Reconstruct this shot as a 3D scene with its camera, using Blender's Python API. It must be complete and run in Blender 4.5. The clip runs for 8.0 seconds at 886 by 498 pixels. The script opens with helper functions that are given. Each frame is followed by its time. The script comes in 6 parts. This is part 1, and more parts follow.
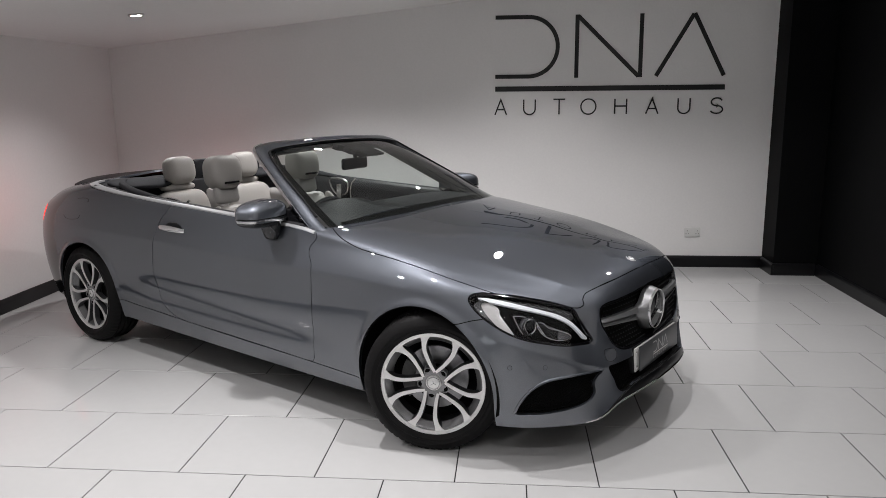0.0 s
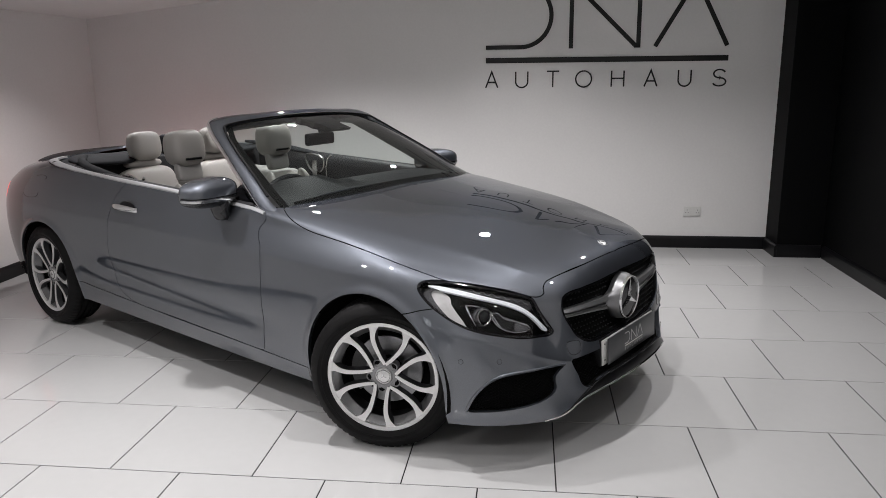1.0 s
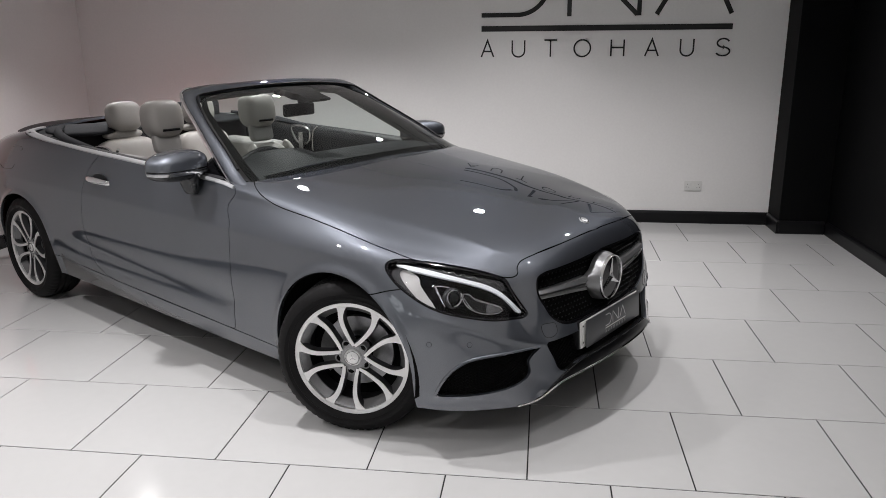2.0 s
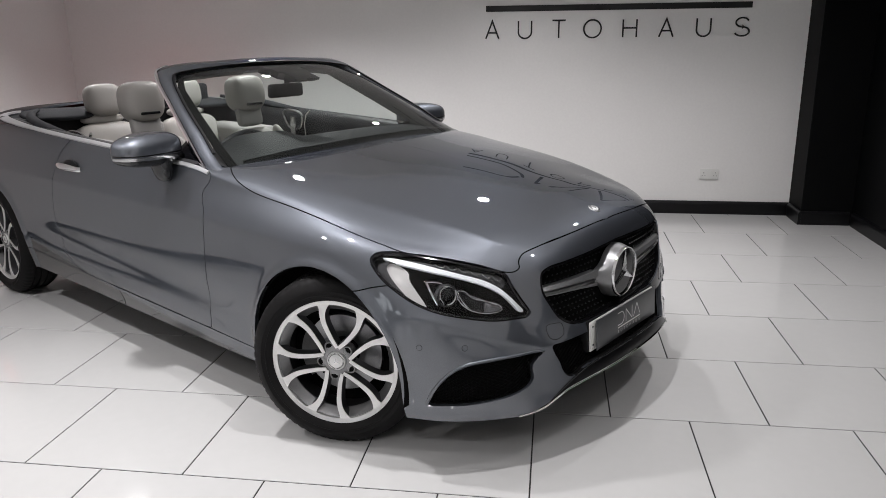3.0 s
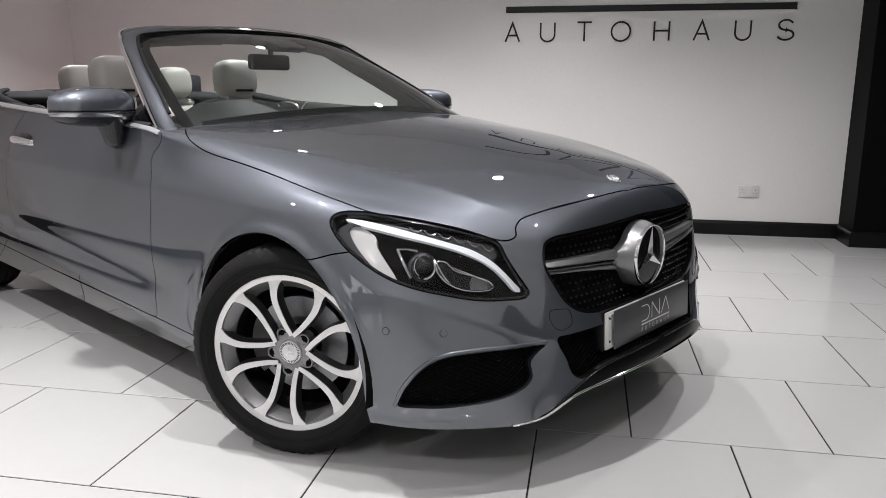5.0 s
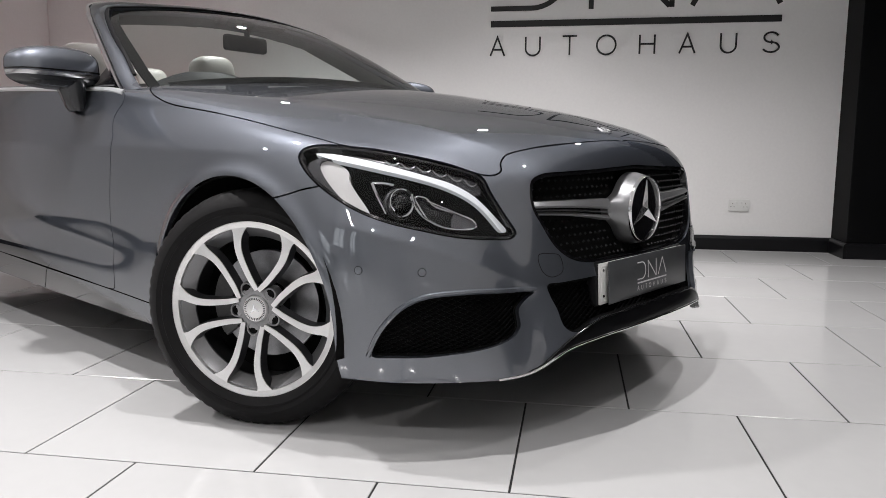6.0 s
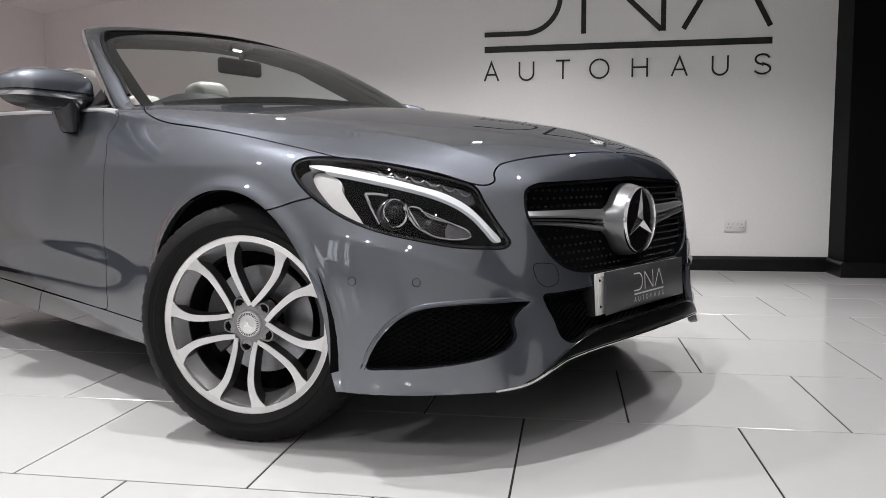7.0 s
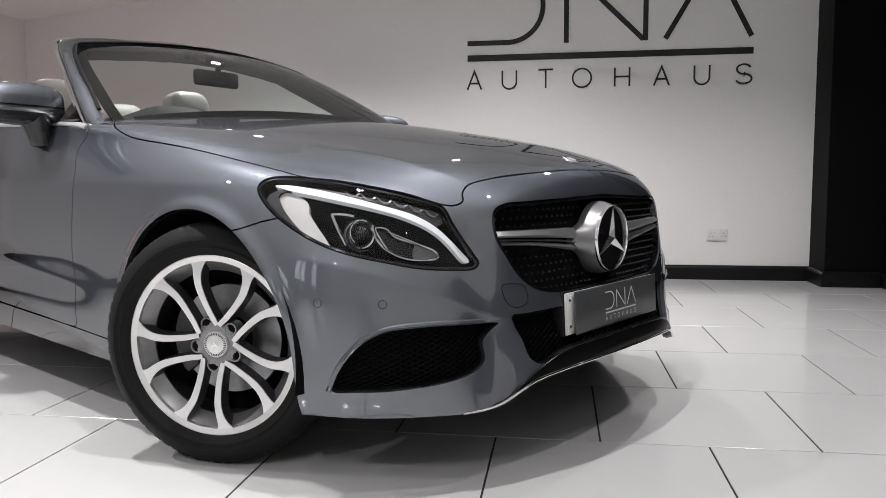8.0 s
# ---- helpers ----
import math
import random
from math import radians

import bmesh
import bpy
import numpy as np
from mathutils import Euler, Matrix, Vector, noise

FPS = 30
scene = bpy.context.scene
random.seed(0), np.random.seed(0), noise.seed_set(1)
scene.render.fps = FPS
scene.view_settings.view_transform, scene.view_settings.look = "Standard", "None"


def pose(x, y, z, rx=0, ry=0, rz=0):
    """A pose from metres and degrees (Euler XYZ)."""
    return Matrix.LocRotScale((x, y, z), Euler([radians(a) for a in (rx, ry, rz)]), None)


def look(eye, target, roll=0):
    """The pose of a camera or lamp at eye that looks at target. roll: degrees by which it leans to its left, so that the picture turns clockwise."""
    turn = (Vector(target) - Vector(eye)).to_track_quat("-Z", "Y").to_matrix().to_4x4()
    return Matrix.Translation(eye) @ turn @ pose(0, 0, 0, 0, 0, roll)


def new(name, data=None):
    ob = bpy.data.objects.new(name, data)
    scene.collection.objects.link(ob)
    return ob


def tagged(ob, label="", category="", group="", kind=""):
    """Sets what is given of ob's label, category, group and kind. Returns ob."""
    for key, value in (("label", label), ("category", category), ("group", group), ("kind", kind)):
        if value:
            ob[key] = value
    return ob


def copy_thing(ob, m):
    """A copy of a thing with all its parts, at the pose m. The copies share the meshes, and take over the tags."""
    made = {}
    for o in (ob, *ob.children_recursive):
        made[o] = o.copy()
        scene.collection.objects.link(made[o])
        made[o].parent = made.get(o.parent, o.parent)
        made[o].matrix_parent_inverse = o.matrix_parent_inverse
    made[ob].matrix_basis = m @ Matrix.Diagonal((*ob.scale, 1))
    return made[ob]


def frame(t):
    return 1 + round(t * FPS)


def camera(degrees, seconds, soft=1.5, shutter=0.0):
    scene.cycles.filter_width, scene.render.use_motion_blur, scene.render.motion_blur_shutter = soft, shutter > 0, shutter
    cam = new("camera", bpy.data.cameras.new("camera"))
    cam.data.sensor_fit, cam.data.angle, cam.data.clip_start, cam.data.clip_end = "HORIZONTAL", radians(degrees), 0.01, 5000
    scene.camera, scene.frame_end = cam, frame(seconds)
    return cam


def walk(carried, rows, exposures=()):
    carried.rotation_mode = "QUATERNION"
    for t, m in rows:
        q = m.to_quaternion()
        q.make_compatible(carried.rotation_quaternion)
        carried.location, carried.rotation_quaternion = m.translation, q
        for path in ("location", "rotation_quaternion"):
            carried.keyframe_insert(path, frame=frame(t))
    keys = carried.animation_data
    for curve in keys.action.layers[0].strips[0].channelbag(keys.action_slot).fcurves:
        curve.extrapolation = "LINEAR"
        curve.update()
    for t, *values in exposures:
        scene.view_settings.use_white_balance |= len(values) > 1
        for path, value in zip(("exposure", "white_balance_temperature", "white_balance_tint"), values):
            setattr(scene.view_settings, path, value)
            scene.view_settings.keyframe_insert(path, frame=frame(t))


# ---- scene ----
cam = camera(60.8, 8.0, soft=0.8)
PATH = [
    (0, (0.26, 0.217, 1.563), (0.085, 2.171, 1.174), -0.5),
    (0.5, (0.356, 0.378, 1.547), (0.156, 2.323, 1.126), -0.7),
    (1, (0.519, 0.504, 1.539), (0.293, 2.439, 1.088), -0.6),
    (1.5, (0.629, 0.557, 1.543), (0.387, 2.48, 1.049), -0.5),
    (3, (0.68, 0.961, 1.445), (0.4, 2.865, 0.902), -0.7),
    (3.5, (0.707, 1.095, 1.368), (0.414, 3.015, 0.89), -0.7),
    (4, (0.765, 1.219, 1.278), (0.445, 3.148, 0.86), -0.4),
    (4.5, (0.78, 1.317, 1.215), (0.426, 3.241, 0.798), -0.1),
    (5, (0.755, 1.413, 1.08), (0.393, 3.335, 0.661), 0.2),
    (5.2, (0.751, 1.445, 1.013), (0.396, 3.368, 0.59), 0.3),
    (6.3, (0.761, 1.538, 0.711), (0.434, 3.499, 0.491), 0.2),
    (6.5, (0.768, 1.537, 0.706), (0.441, 3.499, 0.498), -0.0),
    (7, (0.762, 1.539, 0.705), (0.432, 3.502, 0.513), -0.4),
    (7.5, (0.776, 1.548, 0.731), (0.452, 3.513, 0.549), -0.4),
    (8, (0.813, 1.565, 0.746), (0.509, 3.533, 0.562), -0.3),
]
walk(cam, [(t, look(eye, target, roll)) for t, eye, target, roll in PATH], [(0, -0.05), (1.5, -0.01), (3, 0.13), (4.5, 0.29), (6.5, 0.41), (8, 0.45)])

# ---- room sizes and lamps ----
WALL_N, WALL_W, WALL_E, WALL_S = 7.33, -3.56, 2.98, -6.6
RISE, LOW = 0.107, 2.066


def ceiling_z(x):
    """The ceiling climbs from the west wall and levels off."""
    return min(LOW + RISE * (x - WALL_W), 2.55)


world = bpy.data.worlds.new("world")
scene.world = world
world.use_nodes = True
world.node_tree.nodes["Background"].inputs[0].default_value = (0.02, 0.02, 0.022, 1)
world.node_tree.nodes["Background"].inputs[1].default_value = 0.2
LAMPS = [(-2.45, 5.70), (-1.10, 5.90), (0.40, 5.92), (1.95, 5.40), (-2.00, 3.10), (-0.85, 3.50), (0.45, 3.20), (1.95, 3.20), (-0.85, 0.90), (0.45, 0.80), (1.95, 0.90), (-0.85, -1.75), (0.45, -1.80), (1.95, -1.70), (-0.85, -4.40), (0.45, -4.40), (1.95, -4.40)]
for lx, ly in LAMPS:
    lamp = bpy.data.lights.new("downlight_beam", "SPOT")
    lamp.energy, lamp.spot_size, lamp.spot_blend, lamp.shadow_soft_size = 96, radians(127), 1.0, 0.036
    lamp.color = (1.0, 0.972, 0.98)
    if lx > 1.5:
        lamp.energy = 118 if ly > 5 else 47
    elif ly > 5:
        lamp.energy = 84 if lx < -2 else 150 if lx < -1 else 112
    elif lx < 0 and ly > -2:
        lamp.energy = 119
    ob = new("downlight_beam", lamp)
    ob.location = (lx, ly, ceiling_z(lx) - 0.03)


# ---- materials ----
def material(name, colour, rough=0.5, metal=0.0, **more):
    """A plain principled material. more: inputs by name, with _ for a space."""
    mat = bpy.data.materials.new(name)
    mat.use_nodes = True
    shader = mat.node_tree.nodes["Principled BSDF"]
    shader.inputs["Base Color"].default_value = (*colour, 1)
    shader.inputs["Roughness"].default_value = rough
    shader.inputs["Metallic"].default_value = metal
    for key, value in more.items():
        shader.inputs[key.replace("_", " ")].default_value = value
    return mat


def textured(mat, scale, amount, bump=0.0, rough_amount=0.0, fine=6.0, per_object=0.0):
    """Vary a material's colour and roughness at two scales, with a fine relief."""
    tree = mat.node_tree
    nodes, links = tree.nodes, tree.links
    shader = nodes["Principled BSDF"]
    base = tuple(shader.inputs["Base Color"].default_value)
    coord = nodes.new("ShaderNodeTexCoord")
    big, small = nodes.new("ShaderNodeTexNoise"), nodes.new("ShaderNodeTexNoise")
    big.inputs["Scale"].default_value, small.inputs["Scale"].default_value = scale, scale * fine
    big.inputs["Detail"].default_value = small.inputs["Detail"].default_value = 4
    for n in (big, small):
        links.new(coord.outputs["Object"], n.inputs["Vector"])
    add = nodes.new("ShaderNodeMath")
    links.new(big.outputs["Fac"], add.inputs[0]), links.new(small.outputs["Fac"], add.inputs[1])
    last = add.outputs[0]
    if per_object:
        info, mul = nodes.new("ShaderNodeObjectInfo"), nodes.new("ShaderNodeMath")
        mul.operation = "MULTIPLY_ADD"
        links.new(info.outputs["Random"], mul.inputs[0])
        mul.inputs[1].default_value = per_object
        links.new(last, mul.inputs[2])
        last = mul.outputs[0]
    spread = nodes.new("ShaderNodeMapRange")
    spread.inputs["From Min"].default_value, spread.inputs["From Max"].default_value = 0.6, 1.4 + per_object
    spread.inputs["To Min"].default_value, spread.inputs["To Max"].default_value = 1 - amount, 1 + amount
    links.new(last, spread.inputs["Value"])
    tint = nodes.new("ShaderNodeVectorMath")
    tint.operation = "SCALE"
    tint.inputs[0].default_value = base[:3]
    links.new(spread.outputs["Result"], tint.inputs["Scale"])
    links.new(tint.outputs[0], shader.inputs["Base Color"])
    if rough_amount:
        rough = nodes.new("ShaderNodeMapRange")
        r = shader.inputs["Roughness"].default_value
        rough.inputs["From Min"].default_value, rough.inputs["From Max"].default_value = 0.3, 0.7
        rough.inputs["To Min"].default_value, rough.inputs["To Max"].default_value = max(r - rough_amount, 0), min(r + rough_amount, 1)
        links.new(big.outputs["Fac"], rough.inputs["Value"])
        links.new(rough.outputs["Result"], shader.inputs["Roughness"])
    if bump:
        relief = nodes.new("ShaderNodeBump")
        relief.inputs["Strength"].default_value, relief.inputs["Distance"].default_value = 0.5, bump
        links.new(small.outputs["Fac"], relief.inputs["Height"])
        links.new(relief.outputs["Normal"], shader.inputs["Normal"])
    return mat


def glowing(name, colour, strength):
    return material(name, colour, 0.4, 0.0, Emission_Color=(*colour, 1), Emission_Strength=strength)


PLASTER = textured(material("white_plaster", (0.82, 0.81, 0.80), 0.65), 1.3, 0.03, 0.0006, fine=40)
CEILING = textured(material("ceiling_paint", (0.82, 0.81, 0.80), 0.6), 1.1, 0.03, 0.0006, fine=40)
BLACK_WALL = textured(material("black_wall_paint", (0.0025, 0.0027, 0.003), 0.6, Specular_IOR_Level=0.1), 2.0, 0.25, 0.0006, fine=30)
BLACK_GLOSS = textured(material("black_gloss_wood", (0.004, 0.004, 0.005), 0.35, Specular_IOR_Level=0.3), 4.0, 0.2, 0.0002)
GROUT = textured(material("dark_grout", (0.012, 0.012, 0.012), 0.9), 30, 0.3)
TILE = textured(material("white_porcelain_tile", (0.505, 0.505, 0.503), 0.12), 1.6, 0.03, 0.00008, 0.05, fine=12, per_object=0.5)
SIGN_BLACK = textured(material("black_vinyl", (0.008, 0.008, 0.008), 0.45), 6, 0.2)
WHITE_PLASTIC = textured(material("white_plastic", (0.72, 0.72, 0.70), 0.35), 20, 0.03)
DARK_SLOT = material("dark_slot", (0.02, 0.02, 0.02), 0.6)
FROSTED = glowing("frosted_daylight_pane", (0.9, 0.95, 1.0), 1.3)
LAMP_GLOW = glowing("lamp_glow", (1.0, 0.97, 0.93), 30)
SATIN_RING = textured(material("satin_nickel", (0.6, 0.59, 0.57), 0.3, 1.0), 40, 0.06)


def car_paint():
    """Grey metallic paint: flakes under a clear coat."""
    mat = material("grey_metallic_paint", (0.128, 0.142, 0.163), 0.51, 1.0, Coat_Weight=1.0, Coat_Roughness=0.006, Coat_IOR=1.8)
    mat.node_tree.nodes["Principled BSDF"].inputs["Specular Tint"].default_value = (0.03, 0.03, 0.03, 1)
    tree = mat.node_tree
    shader = tree.nodes["Principled BSDF"]
    coord = tree.nodes.new("ShaderNodeTexCoord")
    flake = tree.nodes.new("ShaderNodeTexVoronoi")
    flake.inputs["Scale"].default_value = 1400
    tree.links.new(coord.outputs["Object"], flake.inputs["Vector"])
    mix = tree.nodes.new("ShaderNodeMix")
    mix.data_type = "RGBA"
    mix.inputs["A"].default_value = (0.113, 0.122, 0.141, 1)
    mix.inputs["B"].default_value = (0.146, 0.158, 0.182, 1)
    tree.links.new(flake.outputs["Color"], mix.inputs["Factor"])
    tree.links.new(mix.outputs["Result"], shader.inputs["Base Color"])
    return mat


PAINT = car_paint()
CHROME = textured(material("chrome", (0.75, 0.75, 0.76), 0.07, 1.0), 15, 0.03)
SATIN = textured(material("satin_silver", (0.58, 0.59, 0.60), 0.40, 0.75), 25, 0.05)
GLOSS_BLACK = textured(material("gloss_black_plastic", (0.006, 0.006, 0.007), 0.12), 20, 0.2)
MATT_BLACK = textured(material("black_plastic", (0.005, 0.005, 0.006), 0.5, Specular_IOR_Level=0.22), 60, 0.25, 0.0003)
MIRROR_SILVER = textured(material("mirror_silver", (0.5, 0.5, 0.51), 0.22, 1.0), 25, 0.05)
# darker grey for the lower mirror, and for the shade on its foot
MIRROR_DARK = textured(material("dark_mirror_gloss", (0.02, 0.021, 0.023), 0.2, 0.3), 25, 0.1)
SPLITTER_BLACK = textured(material("black_splitter", (0.0035, 0.0035, 0.004), 0.3, Specular_IOR_Level=0.2), 30, 0.2)
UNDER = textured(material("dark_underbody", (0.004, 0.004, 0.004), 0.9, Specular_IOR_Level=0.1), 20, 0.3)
RUBBER = textured(material("tyre_rubber", (0.0075, 0.0072, 0.0075), 0.6, Specular_IOR_Level=0.14), 25, 0.3, 0.0004, 0.08)
ALLOY = textured(material("machined_alloy", (0.78, 0.775, 0.77), 0.36, 0.7), 60, 0.05, 0.00005)
ALLOY_GREY = textured(material("painted_alloy", (0.085, 0.085, 0.09), 0.3, 0.7), 30, 0.1)
# the shade inside the wheel is put into this colour
BARREL_SHADE = textured(material("shaded_inner_barrel", (0.03, 0.03, 0.031), 0.5, 0.3), 20, 0.2)
HUB_SILVER = textured(material("silver_painted_hub", (0.27, 0.27, 0.275), 0.3, 0.6), 30, 0.06)
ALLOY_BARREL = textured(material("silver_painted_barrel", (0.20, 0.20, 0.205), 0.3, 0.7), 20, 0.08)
DISC = textured(material("brake_disc_steel", (0.30, 0.30, 0.31), 0.38, 1.0), 60, 0.15)
CALIPER = textured(material("grey_caliper", (0.10, 0.10, 0.10), 0.5, 0.5), 30, 0.2)
LEATHER = textured(material("cream_leather", (0.335, 0.32, 0.30), 0.5), 7, 0.06, 0.0006, 0.06, fine=30)
LEATHER_DARK = textured(material("dark_leather", (0.022, 0.022, 0.024), 0.5, 0.0, Specular_IOR_Level=0.25), 8, 0.2, 0.0006, fine=30)
DASH = textured(material("dark_dashboard", (0.02, 0.021, 0.022), 0.55, 0.0, Specular_IOR_Level=0.25), 10, 0.2, 0.0005, fine=30)
FABRIC = textured(material("dark_roof_fabric", (0.018, 0.019, 0.022), 0.85, 0.0, Specular_IOR_Level=0.25), 12, 0.25, 0.0008, fine=40)
SILVER_DASH = textured(material("silver_trim", (0.55, 0.55, 0.54), 0.25, 1.0), 30, 0.05)
RED_LENS = glowing("red_tail_lens", (0.8, 0.02, 0.015), 2.2)
DRL = glowing("daylight_strip", (0.80, 0.82, 0.84), 0.21)
PLATE_WHITE = textured(material("white_plate", (0.62, 0.62, 0.60), 0.35), 20, 0.04)
COVER_GREY = textured(material("dark_grey_cover", (0.055, 0.057, 0.06), 0.3), 10, 0.1)
MARK_SILVER = textured(material("silver_print", (0.62, 0.62, 0.62), 0.4), 20, 0.04)


def glass(name, tint, alpha_mix):
    """Thin clear sheet: see-through with a real sheen."""
    mat = bpy.data.materials.new(name)
    mat.use_nodes = True
    tree = mat.node_tree
    tree.nodes.clear()
    out = tree.nodes.new("ShaderNodeOutputMaterial")
    clear, gloss, mix = tree.nodes.new("ShaderNodeBsdfTransparent"), tree.nodes.new("ShaderNodeBsdfGlossy"), tree.nodes.new("ShaderNodeMixShader")
    clear.inputs[0].default_value = (*tint, 1)
    gloss.inputs["Roughness"].default_value = 0.01
    fres = tree.nodes.new("ShaderNodeFresnel")
    fres.inputs["IOR"].default_value = alpha_mix
    tree.links.new(fres.outputs[0], mix.inputs[0])
    tree.links.new(clear.outputs[0], mix.inputs[1]), tree.links.new(gloss.outputs[0], mix.inputs[2])
    tree.links.new(mix.outputs[0], out.inputs[0])
    return mat


WINDSCREEN = glass("windscreen_glass", (0.72, 0.78, 0.755), 1.40)
LENS = glass("clear_lens", (0.90, 0.91, 0.92), 1.36)


# ---- tools for building ----
def finish(bm, smooth=True):
    if smooth:
        for f in bm.faces:
            f.smooth = True
    return bm


def part(name, bm, mat, parent=None, label="", smooth=True):
    """Link a bmesh as one mesh object, under a thing or a part."""
    mesh = bpy.data.meshes.new(name)
    finish(bm, smooth)
    bm.to_mesh(mesh)
    bm.free()
    mesh.materials.append(mat)
    if smooth:
        mesh.set_sharp_from_angle(angle=radians(38))
    ob = new(name, mesh)
    ob.parent = parent
    return tagged(ob, label)


def box(bm, lo, hi, bevel=0.0, m=None, segments=2):
    """A box from corner to corner, with rounded edges, moved by m."""
    lo, hi = Vector(lo), Vector(hi)
    made = bmesh.ops.create_cube(bm, size=1)["verts"]
    bmesh.ops.scale(bm, vec=hi - lo, verts=made)
    bmesh.ops.translate(bm, vec=(lo + hi) / 2, verts=made)
    if bevel:
        edges = list({e for v in made for e in v.link_edges})
        got = bmesh.ops.bevel(bm, geom=edges, offset=bevel, segments=segments, profile=0.5, affect="EDGES")
        made = list({v for f in got["faces"] for v in f.verts} | {v for v in made if v.is_valid})
    if m is not None:
        bmesh.ops.transform(bm, matrix=m, verts=made)
    return bm


def lathe(bm, profile, steps=64, m=None, closed=False):
    """Turn a profile of (radius, height) round the z axis."""
    rings = []
    for i in range(steps):
        a = math.tau * i / steps
        rings.append([bm.verts.new((r * math.cos(a), r * math.sin(a), h)) for r, h in profile])
    n = len(profile)
    for i in range(steps):
        p, q = rings[i], rings[(i + 1) % steps]
        for j in range(n if closed else n - 1):
            bm.faces.new((p[j], q[j], q[(j + 1) % n], p[(j + 1) % n]))
    made = [v for ring in rings for v in ring]
    if m is not None:
        bmesh.ops.transform(bm, matrix=m, verts=made)
    return bm


def grid(bm, rows, close_u=False, close_v=False):
    """A sheet of quads through rows of points."""
    vs = [[bm.verts.new(p) for p in row] for row in rows]
    nu, nv = len(vs), len(vs[0])
    for i in range(nu if close_u else nu - 1):
        for j in range(nv if close_v else nv - 1):
            bm.faces.new((vs[i][j], vs[(i + 1) % nu][j], vs[(i + 1) % nu][(j + 1) % nv], vs[i][(j + 1) % nv]))
    return vs


def prism(bm, outline, lo, hi, m=None, bevel=0.0):
    """A flat outline of (a, b) drawn out from lo to hi along the third axis."""
    bottom = [bm.verts.new((a, b, lo)) for a, b in outline]
    top = [bm.verts.new((a, b, hi)) for a, b in outline]
    n = len(outline)
    cap = bm.faces.new(top)
    bm.faces.new(bottom[::-1])
    for i in range(n):
        bm.faces.new((bottom[i], bottom[(i + 1) % n], top[(i + 1) % n], top[i]))
    made = bottom + top
    if bevel:
        got = bmesh.ops.bevel(bm, geom=list(cap.edges), offset=bevel, segments=2, profile=0.5, affect="EDGES")
        made = list({v for f in got["faces"] for v in f.verts} | {v for v in made if v.is_valid})
    if m is not None:
        bmesh.ops.transform(bm, matrix=m, verts=made)
    return bm


def smooth_line(points, n, closed=False):
    """n points, evenly spaced, along a soft curve through the given ones."""
    p = np.array(points, float)
    k = len(p)
    fine = []
    for i in range(k if closed else k - 1):
        if closed:
            a, b, c, d = p[i - 1], p[i], p[(i + 1) % k], p[(i + 2) % k]
        else:
            b, c = p[i], p[i + 1]
            a = p[i - 1] if i else 2 * b - c
            d = p[i + 2] if i + 2 < k else 2 * c - b
        t = np.linspace(0, 1, 24, endpoint=False)[:, None]
        # centripetal tangents keep the curve from overshooting
        l1, l2, l3 = (max(np.linalg.norm(u) ** 0.5, 1e-6) for u in (b - a, c - b, d - c))
        m1 = (c - b) + l2 * ((b - a) / l1 - (c - a) / (l1 + l2))
        m2 = (c - b) + l2 * ((d - c) / l3 - (d - b) / (l2 + l3))
        fine.append((2 * t**3 - 3 * t**2 + 1) * b + (t**3 - 2 * t**2 + t) * m1 + (-2 * t**3 + 3 * t**2) * c + (t**3 - t**2) * m2)
    fine.append(p[:1] if closed else p[-1:])
    fine = np.vstack(fine)
    run = np.concatenate([[0], np.cumsum(np.linalg.norm(np.diff(fine, axis=0), axis=1))])
    at = np.linspace(0, run[-1], n + 1 if closed else n)
    out = np.stack([np.interp(at, run, fine[:, i]) for i in range(fine.shape[1])], axis=1)
    return out[:-1] if closed else out


def tube(bm, line, section, closed=False, up=(0, 0, 1), scale=None):
    """Sweep a closed section of (side, up) along a line of points."""
    line = [Vector(p) for p in line]
    n = len(line)
    rows = []
    for i, p in enumerate(line):
        a = line[(i - 1) % n] if closed or i else p
        b = line[(i + 1) % n] if closed or i < n - 1 else p
        d = (b - a).normalized()
        side = d.cross(Vector(up)).normalized()
        top = side.cross(d)
        k = scale[i] if scale is not None else 1.0
        rows.append([p + side * s * k + top * u * k for s, u in section])
    vs = grid(bm, rows, close_u=closed, close_v=True)
    if not closed:
        bm.faces.new(vs[0][::-1])
        bm.faces.new(vs[-1])
    return bm


def ring_section(r, n=10, flat=1.0):
    return [(r * math.cos(math.tau * i / n), r * flat * math.sin(math.tau * i / n)) for i in range(n)]


# ---- the room ----
def room_box(name, lo, hi, mat, label, bevel=0.0):
    return tagged(part(name, box(bmesh.new(), lo, hi, bevel), mat, None, label, smooth=False), kind="structure")


room_box("wall_north", (WALL_W - 0.2, WALL_N, -0.1), (2.60, WALL_N + 0.2, 2.9), PLASTER, "plain off-white painted plaster wall behind the car")
WINDOWS = [(-5.4, -3.8), (-2.5, -0.9)]
SILL_Z, HEAD_Z = 0.60, 1.75
BLACK_TO = 3.2


